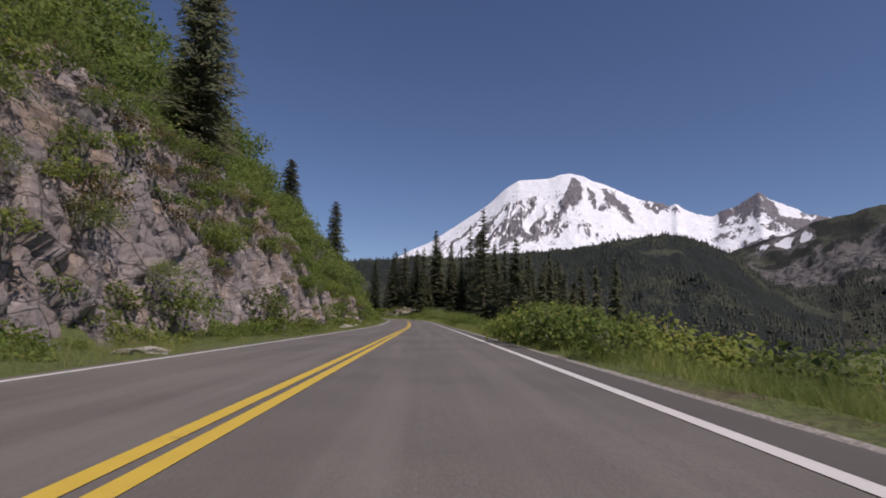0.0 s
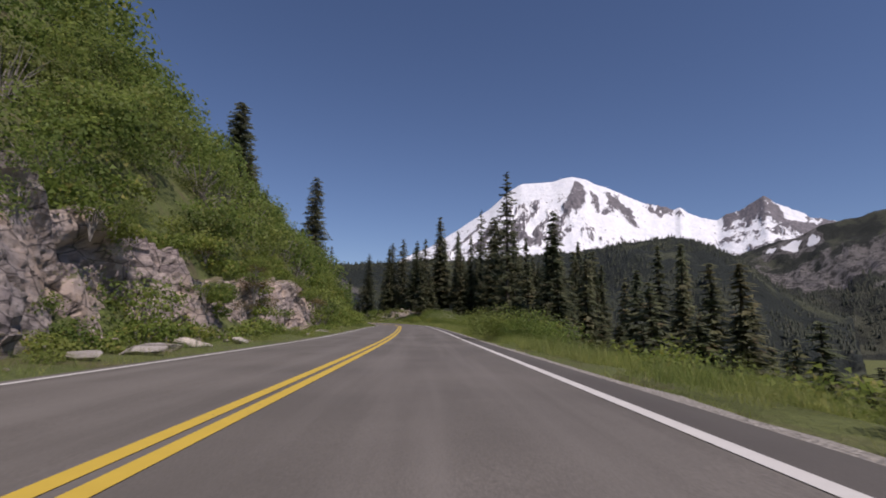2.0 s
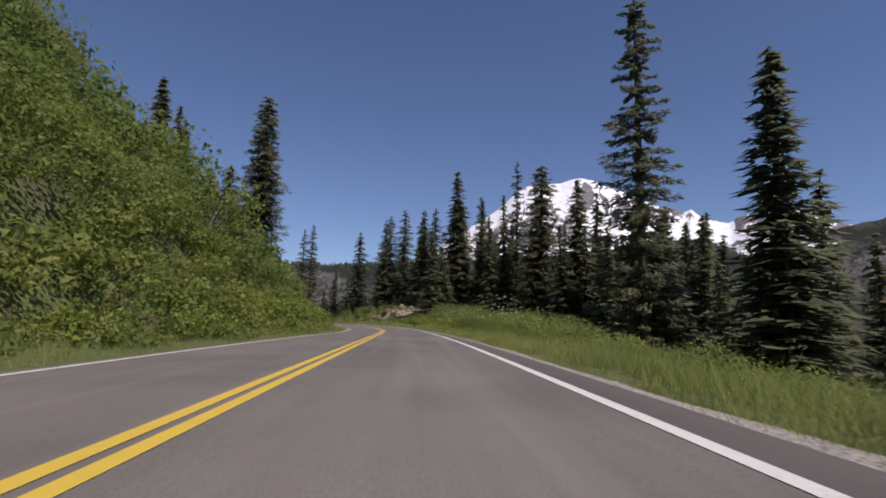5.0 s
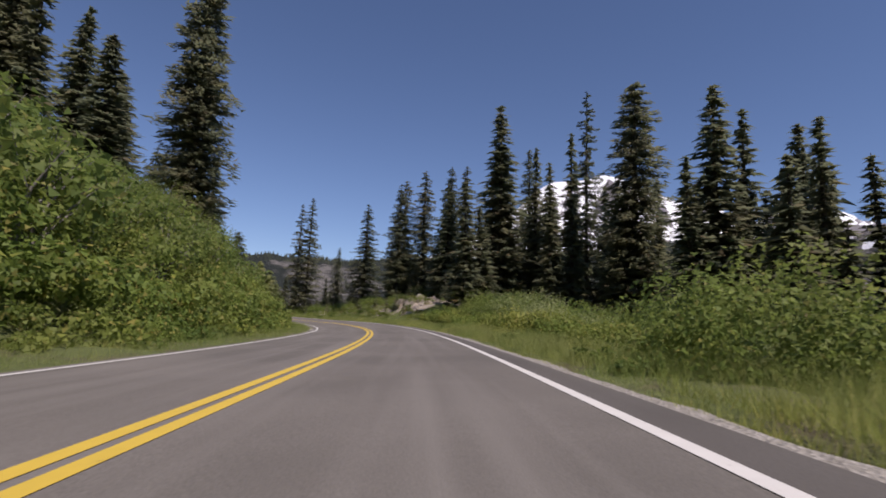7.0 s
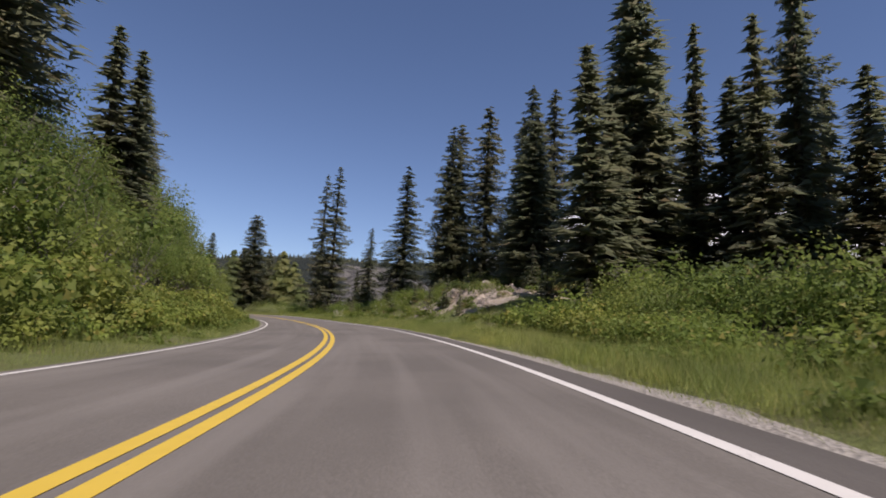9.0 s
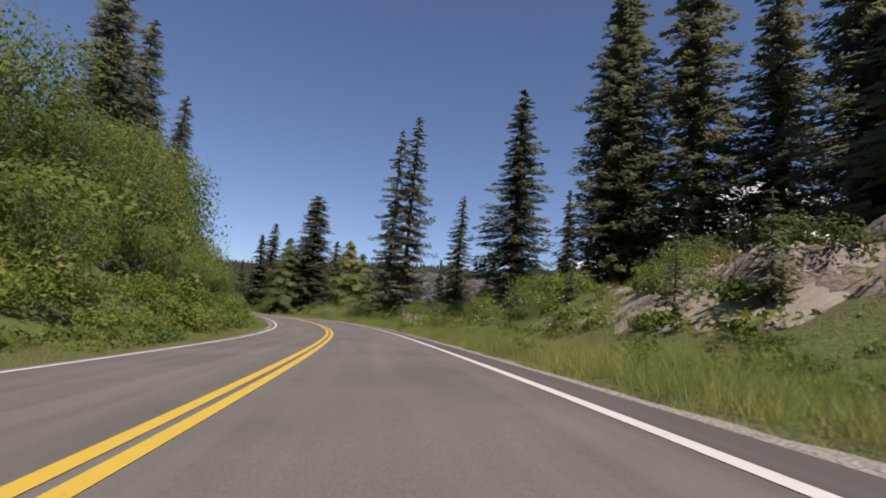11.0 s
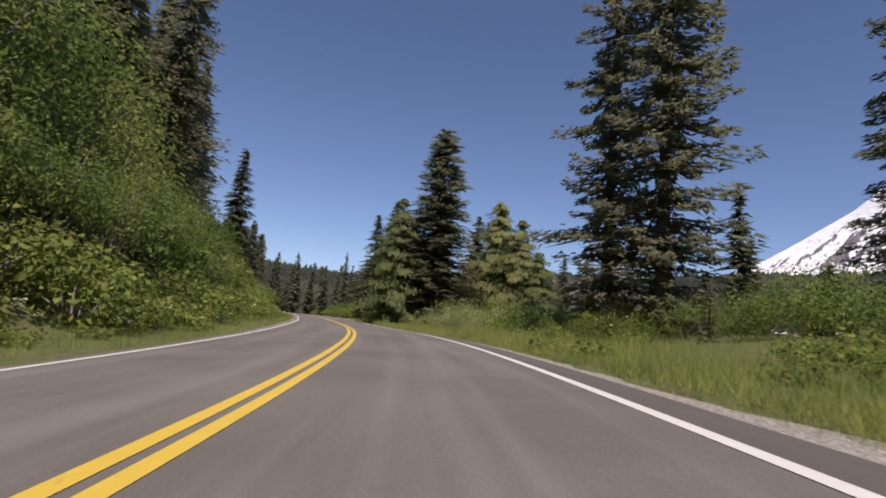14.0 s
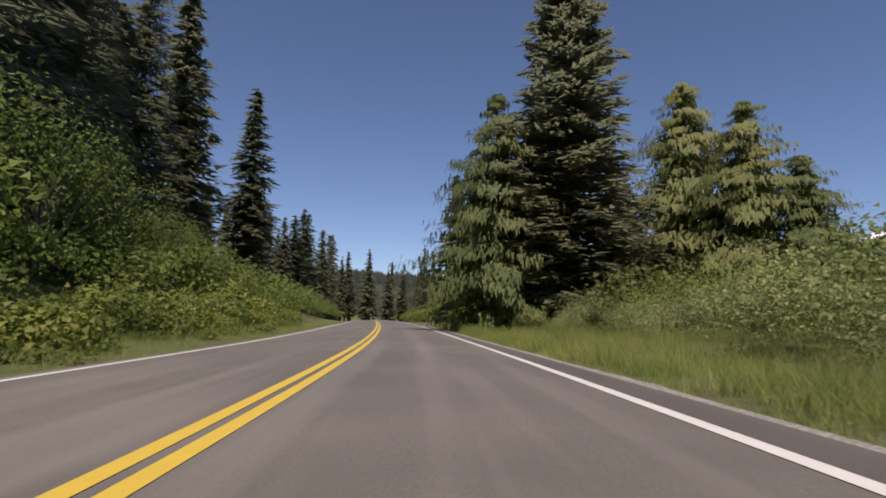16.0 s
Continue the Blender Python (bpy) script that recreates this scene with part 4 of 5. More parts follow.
def bush_arrays(seed, height, radius, leaves, leaf, lumps=9, spread_low=0.12):
    """Stems and leaves of one broadleaf bush: leaves sit on lumpy twig clusters with gaps between them."""
    r = np.random.default_rng(seed)
    stems, centers, normals = [], [], []
    per = leaves // lumps
    for k in range(lumps):
        t = 2 * math.pi * (k + r.random()) / lumps
        reach = radius * math.sqrt(r.uniform(0.05, 0.75))
        top = height * r.uniform(0.45, 0.92) * (1 - 0.35 * (reach / radius) ** 2)
        tip = np.array([math.cos(t) * reach, math.sin(t) * reach, top])
        mid = tip * np.array([0.45, 0.45, 0.55]) + r.normal(0, 0.05, 3) * radius
        stems.append([(np.array([0.0, 0.0, -0.3]), 0.022 * height**0.7), (mid, 0.014 * height**0.7), (tip, 0.005)])
        size = radius * r.uniform(0.38, 0.6)
        u = r.normal(size=(per, 3))
        u /= np.linalg.norm(u, axis=1)[:, None]
        rr = r.uniform(0.35, 1.0, per)[:, None] ** 0.6
        tall = np.array([1, 1, max(0.7, 0.75 * height / (2 * radius))])
        c = tip * np.array([1, 1, 0.82]) + u * size * rr * tall
        c[:, 2] = np.maximum(c[:, 2], spread_low * height * r.random(per))
        nrm = u * 0.85 + np.array([0, 0, 0.5]) + r.normal(0, 0.42, (per, 3))
        centers.append(c)
        normals.append(nrm / np.linalg.norm(nrm, axis=1)[:, None])
    c, n = np.concatenate(centers), np.concatenate(normals)
    return tubes(stems, 4, True), leaf_fan(c, n, leaf, r), leaf_fan(c, n, leaf * 1.12, r, simple=True)


def conifer_arrays(seed, height, radius, whorls, per, twigs, droop=0.35, bare=0.08, ragged=0.35, twig=0.45, hang=0.0, tip_sharp=1.0, simple=False, narrow=0.21, plate=0.17, fan=0.36):
    """Trunk and crown of one conifer: whorls of drooping boughs that carry flat sprays of needles."""
    r = np.random.default_rng(seed)
    lean = r.normal(0, 0.012, 2)
    trunk = [[(np.array([lean[0] * z, lean[1] * z, z]), max(0.02, 0.013 * height * (1 - z / height) ** 0.8 + 0.01)) for z in np.linspace(-0.8, height * 0.99, 9)]]
    cs, ax, nr, sz, limbs, plates = [], [], [], [], [], []
    for w in range(whorls):
        q = bare + (1 - bare) * (w + r.uniform(-0.3, 0.3)) / whorls
        q = min(max(q, 0.02), 0.995)
        z = q * height
        env = (1 - q) ** tip_sharp * 0.93 + 0.035
        env *= 0.55 + 0.45 * min(1, (q - bare * 0.5) / 0.18)
        count = max(3, int(per * (0.55 + 0.45 * (1 - q)) + r.random()))
        t0 = r.uniform(0, 6.28)
        for k in range(count):
            if r.random() < ragged * 0.25:
                continue
            t = t0 + 6.283 * (k + r.uniform(-0.35, 0.35)) / count
            z = min((q + r.uniform(-0.5, 0.5) * (1 + hang) / whorls) * height, 0.992 * height)
            clump = 0.72 + 0.56 * float(vnoise(2.2 * math.cos(t) + q * 9, 2.2 * math.sin(t) + q * 4, seed))
            L = radius * env * r.uniform(1 - ragged, 1.12) * clump
            m = max(2, int(twigs * (0.35 + 0.65 * L / radius)))
            u = ((np.arange(m) + r.random(m)) / m) ** 0.8
            out = np.array([math.cos(t), math.sin(t), 0])
            side = np.array([-out[1], out[0], 0])
            dz = L * (0.10 * u - droop * u**1.6 + 0.12 * u**4)
            base = np.array([lean[0] * z, lean[1] * z, z])
            spine = base + out * (u * L)[:, None] + np.array([0, 0, 1.0]) * dz[:, None]
            wide = L * fan * (1 - u * 0.7) + 0.05
            sp = spine + side * (r.uniform(-1, 1, m) * wide)[:, None] + np.array([0, 0, 1]) * r.normal(-0.03 * L, 0.19 * fan * L, m)[:, None]
            d = out * (0.8 / (1 + hang)) + side * r.uniform(-0.8, 0.8, m)[:, None] + np.array([0, 0, 1]) * (r.normal(-0.15 - droop * 0.5, 0.22, m) - hang)[:, None]
            cs.append(sp)
            low = np.array([0, 0, 1.0])
            plates.append((base + out * L * 0.08, base + out * L * 0.5 + side * L * plate - low * L * (droop * 0.33 + 0.04), base + out * L * 0.86 - low * L * droop * 0.78, base + out * L * 0.5 - side * L * plate - low * L * (droop * 0.33 + 0.04)))
            ax.append(d / np.linalg.norm(d, axis=1)[:, None])
            nn = np.array([0, 0, 0.7]) + out * (0.75 + hang) + r.normal(0, 0.38, (m, 3))
            nr.append(nn / np.linalg.norm(nn, axis=1)[:, None])
            sz.append(twig * (0.5 + 0.5 * min(1, L / radius + 0.25)) * r.uniform(0.7, 1.3, m))
            if L > 0.25 * radius and (k % 2 == 0 or fan < 0.3):
                limbs.append([(base, 0.0022 * height), (base + out * L * 0.55 + np.array([0, 0, L * (0.055 - droop * 0.38)]), 0.001 * height)])
    c, a, n, s = np.concatenate(cs), np.concatenate(ax), np.concatenate(nr), np.concatenate(sz)[:, None]
    b = np.cross(n, a)
    b /= np.linalg.norm(b, axis=1)[:, None] + 1e-9
    n = np.cross(a, b)
    k = len(c)
    v = np.stack([c - a * s * 0.45, c + b * s * narrow - n * s * 0.08, c + a * s * 0.75, c - b * s * narrow - n * s * 0.08], 1).reshape(-1, 3)
    i = np.arange(k) * 4
    f = np.concatenate([np.stack([i, i + 1, i + 2], -1), np.stack([i, i + 2, i + 3], -1)])
    if simple:
        v = np.stack([c + a * s * 0.8, c + b * s * narrow * 1.15 - a * s * 0.4 - n * s * 0.06, c - b * s * narrow * 1.15 - a * s * 0.4 - n * s * 0.06], 1).reshape(-1, 3)
        f = np.arange(3 * k).reshape(-1, 3)
    i = np.arange(len(plates)) * 4 + len(v)
    v = np.concatenate([v, np.array(plates).reshape(-1, 3)])
    f = np.concatenate([f, np.stack([i, i + 1, i + 2], -1), np.stack([i, i + 2, i + 3], -1)])
    tv, tf = tubes(trunk, 8)
    bv, bf = tubes(limbs, 3) if limbs else (np.zeros((0, 3)), np.zeros((0, 4), int))
    return (tv, tf), (v, f), (bv, bf)


KINDS = {}


def bush_kind(name, material, versions, seed, stem="grey_twig", **kw):
    KINDS[name] = []
    for k in range(versions):
        st, lv, far = bush_arrays(seed + k, **kw)
        KINDS[name].append((st, far, mesh_of("stem", *st, M[stem]), mesh_of("foliage", *(lv if name in ("bramble", "herb", "elder", "tuft", "dry_tuft", "willow", "berry") else far), M[material])))


bush_kind("alder", "leaf_mid", 4, 200, height=3.4, radius=1.9, leaves=600, leaf=0.155, lumps=15, spread_low=0.05)
bush_kind("thicket", "leaf_mid", 4, 210, height=3.4, radius=1.9, leaves=1400, leaf=0.105, lumps=21, spread_low=0.05)
bush_kind("berry", "leaf_light", 4, 220, height=1.5, radius=1.15, leaves=720, leaf=0.105, lumps=11, spread_low=0.05)
bush_kind("bramble", "leaf_light", 4, 230, height=1.5, radius=1.15, leaves=900, leaf=0.088, lumps=15, spread_low=0.05)
bush_kind("bare_shrub", "leaf_mid", 3, 270, height=2.6, radius=1.5, leaves=150, leaf=0.09, lumps=26)
bush_kind("undergrowth", "leaf_light", 3, 290, height=1.5, radius=1.3, leaves=560, leaf=0.105, lumps=11, spread_low=0.02)
bush_kind("elder", "leaf_mid", 3, 250, height=2.4, radius=1.6, leaves=2300, leaf=0.066, lumps=19, spread_low=0.05)
bush_kind("tuft", "leaf_light", 3, 300, height=0.7, radius=0.5, leaves=230, leaf=0.06, lumps=9, spread_low=0.02)
bush_kind("dry_tuft", "dry_leaf", 3, 305, height=0.8, radius=0.55, leaves=260, leaf=0.055, lumps=9, spread_low=0.02)
bush_kind("willow", "willow_leaf", 3, 310, height=3.4, radius=1.7, leaves=2300, leaf=0.068, lumps=24, spread_low=0.05)
bush_kind("herb", "leaf_light", 3, 240, height=0.62, radius=0.75, leaves=190, leaf=0.115, lumps=7, spread_low=0.02)
bush_kind("dark_bush", "leaf_dark", 3, 260, height=2.4, radius=1.6, leaves=860, leaf=0.12, lumps=13)
bush_kind("hedge_alder", "leaf_mid", 3, 280, height=6.8, radius=2.9, leaves=6400, leaf=0.092, lumps=30)

BUSH_WORDS = {"bramble": ("leafy bright green bramble bush crowding the pavement edge", "bush"), "thicket": ("dense fine-leaved green shrub on the steep slope", "shrub"), "alder": ("bushy green alder shrub growing on the slope", "shrub"), "berry": ("leafy bright green thicket bush at the roadside", "bush"),
              "bare_shrub": ("twiggy grey shrub with few leaves on the slope", "shrub"), "undergrowth": ("low green undergrowth below the alders", "bush"), "elder": ("bushy green elder with small white flower heads", "bush"), "tuft": ("small leafy tuft growing from a crack in the rock", "plant"), "dry_tuft": ("brown dry tuft of grass and twigs on the rock", "plant"), "willow": ("tall pale-leaved willow shrub beside the verge", "shrub"), "herb": ("low broad-leaved green plant on the verge", "plant"), "dark_bush": ("dark green dense shrub beside the trees", "shrub"),
              "hedge_alder": ("tall arching green alder thicket above the road bank", "alder")}
THINGS = {}
REST = {}


def put_bush(kind, x, y, z, scale, turn, thing=True, flat=1.0):
    k = int(hash2(round(x * 7), round(y * 7), 2) * len(KINDS[kind])) % len(KINDS[kind])
    st, lv, ms, ml = KINDS[kind][k]
    m = pose(x, y, z, 0, 0, turn) @ Matrix.Diagonal((scale, scale, scale * flat, 1))
    if thing:
        root = new(BUSH_WORDS[kind][1])
        root.matrix_world = m
        part("stem", ms, None, root)
        part("foliage", ml, None, root)
        label, cat = BUSH_WORDS[kind]
        tagged(root, label, cat, group=kind.replace("_", " ") + "s by the road")
        THINGS[kind] = THINGS.get(kind, 0) + 1
    else:
        mm = np.array(m)
        REST.setdefault(kind, []).append((k, mm))


def flush_rest():
    """All uncounted bushes of a kind, joined into one mesh."""
    for kind, rows in REST.items():
        vs, fs, off = [], [], 0
        for k, mm in rows:
            v, f = KINDS[kind][k][1]
            vs.append(v @ mm[:3, :3].T + mm[:3, 3])
            fs.append(f + off)
            off += len(v)
        me = mesh_of("brush", np.concatenate(vs), np.concatenate(fs), KINDS[kind][0][3].materials[0])
        tagged(new("brush", me), "thick green " + BUSH_WORDS[kind][1] + " growth covering the slope", "brush", kind="stuff")


TREES = {}


def conifer_kind(name, versions, seed, height, material="needles", boughs=False, **kw):
    TREES[name] = []
    for k in range(versions):
        tr, cr, br = conifer_arrays(seed + k, height, **kw)
        limbs = mesh_of("branches", *br, M["bark"]) if boughs and len(br[0]) else None
        TREES[name].append((height, mesh_of("trunk", *tr, M["bark"]), mesh_of("crown", *cr, M[material]), limbs))


conifer_kind("fir", 6, 300, 24, simple=True, radius=3.0, whorls=52, per=8, twigs=20, droop=0.42, ragged=0.36, twig=0.66, tip_sharp=0.66)
conifer_kind("spire", 4, 320, 18, simple=True, radius=2.0, whorls=44, per=7, twigs=14, droop=0.42, ragged=0.36, twig=0.62, tip_sharp=0.8)
conifer_kind("far_fir", 4, 440, 20, simple=True, radius=2.3, whorls=34, per=6, twigs=8, droop=0.42, ragged=0.36, twig=0.95, narrow=0.26, tip_sharp=0.75)
conifer_kind("hero", 4, 340, 26, boughs=True, simple=True, radius=4.2, whorls=54, per=9, twigs=60, droop=0.38, ragged=0.42, twig=0.38, narrow=0.17, tip_sharp=0.66, plate=0.08)
conifer_kind("near_fir", 3, 350, 26, boughs=True, simple=True, radius=4.2, whorls=48, per=9, twigs=115, droop=0.34, ragged=0.45, twig=0.32, narrow=0.2, tip_sharp=0.62, plate=0.05, fan=0.22)
conifer_kind("open_fir", 2, 360, 25, boughs=True, simple=True, radius=4.2, whorls=42, per=9, twigs=115, droop=0.26, bare=0.03, ragged=0.55, twig=0.32, narrow=0.2, tip_sharp=0.6, plate=0.05, fan=0.2)
conifer_kind("club_fir", 3, 460, 26, boughs=True, simple=True, radius=3.0, whorls=58, per=9, twigs=58, droop=0.34, bare=0.02, ragged=0.34, twig=0.40, narrow=0.18, tip_sharp=0.42, plate=0.1)
conifer_kind("cedar", 4, 380, 13, "cedar", simple=True, radius=3.3, whorls=44, per=9, twigs=120, droop=0.62, bare=0.0, ragged=0.55, twig=0.34, narrow=0.10, hang=2.6, tip_sharp=0.62, plate=0.08)
conifer_kind("sapling", 3, 400, 3.2, radius=0.95, whorls=16, per=7, twigs=10, droop=0.25, bare=0.0, ragged=0.3, twig=0.26, narrow=0.16)

TREE_WORDS = {"fir": "dark green slender fir tree with a narrow crown", "far_fir": "dark fir standing far off in a dense stand", "spire": "narrow dark spire-shaped subalpine fir", "hero": "tall dark green fir with dense drooping boughs",
              "near_fir": "large dark fir with layered boughs beside the outcrop", "open_fir": "tall fir with sparse ragged boughs and visible trunk", "cedar": "yellow-green drooping cedar with hanging sprays", "sapling": "small young green fir sapling",
              "club_fir": "dense dark column-shaped fir with a blunt top"}


def put_tree(kind, x, y, top, wide=1.0, base=None, turn=None, which=None):
    """A conifer whose tip reaches the height top; base defaults to the ground there."""
    if base is None:
        base = float(land_z(np.array([x]), np.array([y]))[0])
    k = int(hash2(round(x * 3), round(y * 3), 5) * len(TREES[kind])) if which is None else which
    h, mt, mc, limbs = TREES[kind][k % len(TREES[kind])]
    sc = (top - base) / h
    root = new("conifer" if kind != "sapling" else "fir_sapling")
    turn = hash2(round(x * 9), round(y * 9), 6) * 360 if turn is None else turn
    w = wide * (0.35 * sc + 0.65 * 1.0) if kind not in ("sapling", "cedar") else sc * wide
    root.matrix_world = pose(x, y, base, 0, 0, turn) @ Matrix.Diagonal((w, w, sc, 1))
    part("trunk", mt, None, root)
    part("crown", mc, None, root)
    if limbs:
        tagged(part("branches", limbs, None, root), kind="stuff")
    tagged(root, TREE_WORDS[kind], "tree", group=kind.replace("_", " ") + " trees")
    return root

# ---- conifers told apart: kind, plan place, height of the tip above the road, width
NAMED = [("club_fir", -30.0, 144.0, 32.8, 1.42), ("club_fir", -29.3, 98.1, 30.6, 1.27), ("spire", -26.9, 97.0, 23.0, 1.2), ("open_fir", 8.0, 101.8, 22.5, 0.9), ("fir", -1.6, 163.7, 28.4, 1.5),
         ("open_fir", 8.6, 164.5, 30.7, 0.85), ("club_fir", 10.8, 153.0, 26.4, 1.50), ("fir", 14.2, 143.0, 21.3, 1.4), ("spire", 11.9, 142.0, 14.9, 1.5), ("spire", 17.3, 144.5, 19.7, 1.6),
         ("near_fir", -25.5, 200.0, 22.9, 1.25), ("open_fir", -41.2, 214.6, 27.4, 1.0), ("open_fir", -43.9, 216.0, 26.4, 0.9), ("near_fir", -16.6, 188.5, 25.0, 1.1),
         ("spire", -5.7, 155.0, 15.9, 1.4), ("near_fir", -13.2, 185.5, 25.9, 1.1), ("spire", -4.2, 157.7, 13.8, 1.6), ("near_fir", -33.2, 209.6, 15.7, 0.72), ("spire", -21.2, 204.0, 14.9, 1.0),
         ("near_fir", -17.3, 186.0, 23.6, 1.05), ("fir", -8.8, 170.8, 18.7, 1.3), ("club_fir", -67.4, 236.6, 22.8, 1.80), ("spire", -94.0, 258.7, 19.2, 2.2), ("fir", -95.6, 264.3, 23.0, 1.6),
         ("cedar", -70.8, 234.8, 14.3, 1.8), ("cedar", -73.6, 240.6, 12.3, 1.7), ("cedar", -63.4, 242.9, 15.4, 1.95), ("cedar", -60.0, 241.2, 12.9, 1.95), ("cedar", -57.4, 240.2, 9.4, 1.95),
         ("fir", -100.2, 235.1, 23.4, 1.3), ("spire", -53.1, 241.8, 9.1, 0.9), ("fir", -75.0, 258.5, 18.0, 1.5), ("spire", -38.5, 220.9, 9.9, 1.0),
         # left, above the thicket
         ("hero", -13.2, 26.8, 21.0, 1.0), ("fir", -29.2, 132.0, 18.9, 1.1), ("fir", -42.5, 145.0, 29.5, 1.3), ("spire", -38.4, 135.4, 27.8, 1.3), ("fir", -41.0, 136.2, 32.0, 1.3), ("fir", -37.9, 144.8, 22.5, 1.3), ("spire", -36.6, 158.8, 20.3, 1.5),
         ("spire", -35.8, 160.0, 19.2, 1.5), ("fir", 4.3, 163.5, 18.0, 1.3), ("hero", -75.5, 211.0, 30.2, 1.2), ("hero", -68.3, 197.4, 33.0, 1.3), ("hero", -53.7, 182.9, 26.5, 1.35), ("hero", -80.7, 212.1, 27.5, 1.5),
         ("hero", -77.1, 206.2, 27.5, 1.5), ("hero", -84.6, 216.5, 25.3, 1.1), ("hero", -88.7, 219.0, 26.3, 1.0), ("fir", -103.2, 230.2, 34.5, 1.5), ("hero", -93.7, 220.4, 29.3, 1.2), ("hero", -98.0, 224.5, 31.0, 1.2),
         # right, through the first bend
         ("fir", 13.6, 98.6, 16.0, 1.3), ("fir", 36.6, 111.4, 14.2, 1.2), ("spire", 32.1, 157.2, 21.4, 1.7), ("spire", 21.1, 140.7, 18.1, 1.6), ("spire", 24.3, 139.1, 14.7, 1.5),
         ("spire", 26.1, 138.0, 14.5, 1.5), ("spire", 28.0, 137.0, 15.1, 1.5), ("spire", 2.7, 166.4, 23.7, 1.2), ("spire", 5.9, 159.0, 23.0, 1.2), ("spire", 3.4, 157.7, 19.1, 1.2),
         ("spire", 22.9, 86.9, 9.6, 1.5), ("spire", 25.1, 86.0, 9.9, 1.4),
         # the stand behind the second bend
         ("spire", 24.7, 152.3, 16.2, 1.2), ("fir", 21.0, 147.7, 13.8, 1.30), ("fir", 24.7, 148.6, 20.6, 1.4), ("spire", 29.3, 152.3, 17.4, 1.15),
         ("fir", 23.1, 146.6, 17.0, 1.2), ("fir", 30.4, 155.1, 18.8, 1.4), ("spire", 28.8, 143.1, 15.9, 1.15), ("fir", 28.6, 140.8, 12.2, 1.30),
         ("fir", 32.2, 144.4, 17.1, 1.45), ("spire", 29.7, 138.9, 16.3, 1.15), ("fir", 32.1, 140.8, 13.7, 1.30), ("fir", 20.7, 158.8, 17.6, 1.45),
         ("spire", 26.8, 155.8, 17.2, 1.15),
         ("fir", 6.3, 178.7, 19.9, 1.20), ("spire", 8.8, 172.1, 21.1, 1.35), ("spire", 11.4, 167.3, 19.0, 1.50), ("fir", 11.7, 162.9, 18.7, 1.20),
         ("spire", 16.8, 163.4, 19.8, 1.35), ("spire", 17.8, 158.3, 18.1, 1.50), ("fir", 17.5, 153.8, 15.6, 1.20), ("spire", 21.4, 154.0, 15.8, 1.35),
         ("spire", 19.6, 148.1, 13.4, 1.50), ("spire", 20.7, 144.9, 14.2, 1.35), ("spire", 3.0, 183.2, 19.4, 1.50),
         # beside the outcrops
         ("near_fir", -6.3, 179.6, 25.1, 1.0), ("hero", -1.0, 174.1, 24.1, 1.0), ("near_fir", -9.3, 185.1, 24.1, 1.0), ("hero", 3.2, 177.2, 27.1, 1.0), ("near_fir", -8.6, 176.5, 24.0, 1.0), ("fir", -2.6, 167.8, 21.0, 1.1),
         # along the far straight
         ("fir", -129.0, 260.0, 19.5, 1.4), ("fir", -134.0, 264.4, 19.8, 1.3), ("fir", -150.4, 278.9, 21.0, 1.4), ("fir", -190.0, 312.0, 28.0, 1.5), ("fir", -177.7, 301.3, 25.2, 1.5),
         ("spire", -184.7, 332.1, 21.4, 1.6), ("spire", -180.7, 340.7, 21.5, 1.6)]
for kind, x, y, top, wide in NAMED:
    put_tree(kind, x, y, top, wide)


def scatter_trees(count, s0, s1, d0, d1, h0, h1, kinds, seed, gap=2.6):
    """Uncharted trees of a stand."""
    r = np.random.default_rng(seed)
    done = []
    for _ in range(count * 12):
        if len(done) >= count:
            break
        s, d = r.uniform(s0, s1), r.uniform(d0, d1)
        x, y = (float(v) for v in place(s, d))
        if any((x - a) ** 2 + (y - b) ** 2 < gap**2 for a, b in done):
            continue
        done.append((x, y))
        base = float(ground_z(np.array([s]), np.array([d]))[0])
        put_tree(kinds[r.integers(len(kinds))], x, y, base + r.uniform(h0, h1), r.uniform(1.0, 1.7), base - 0.2)


scatter_trees(24, 124, 160, 26, 50, 10, 16, ("far_fir", "spire"), 1)
scatter_trees(40, 45, 118, 16, 48, 9, 16, ("far_fir", "spire"), 2)
scatter_trees(26, 46, 86, 14, 28, 3.5, 7.0, ("spire", "far_fir"), 12, 2.2)
scatter_trees(16, 208, 240, 17, 32, 3, 6.5, ("spire", "fir"), 10, 1.6)
scatter_trees(14, 272, 330, 13, 40, 9, 18, ("fir", "spire"), 4, 4)
scatter_trees(11, 268, 315, -34, -9.5, 11, 21, ("fir", "spire"), 5, 3)
scatter_trees(18, 315, 400, -34, -9.5, 11, 21, ("far_fir",), 7, 3)
scatter_trees(16, 222, 268, -36, -15, 16, 24, ("fir", "hero"), 6, 3)
scatter_trees(36, 345, 419, -12, 45, 10, 20, ("far_fir",), 8, 3)
scatter_trees(8, 300, 345, 8, 40, 9, 15, ("far_fir",), 9, 3)

# ---- low growth


def near_rock(s, z):
    top = np.interp(s, (-12, 8, 22, 32, 37, 40, 48, 54, 60, 68, 74, 78), (4.6, 4.6, 4.3, 3.6, 2.8, 2.6, 2.5, 2.6, 3.3, 3.5, 2.8, 0.0))
    return (s > -12) & (s < 78) & (z < top + 0.5) & (z > 0.25)


def spot(s, d, kind, scale, thing, r, sink=0.15, flat=1.0):
    x, y = place(s, d)
    z = float(ground_z(np.array([s]), np.array([d]))[0])
    put_bush(kind, float(x), float(y), z - sink * scale, float(scale), float(r.uniform(0, 360)), thing, flat)


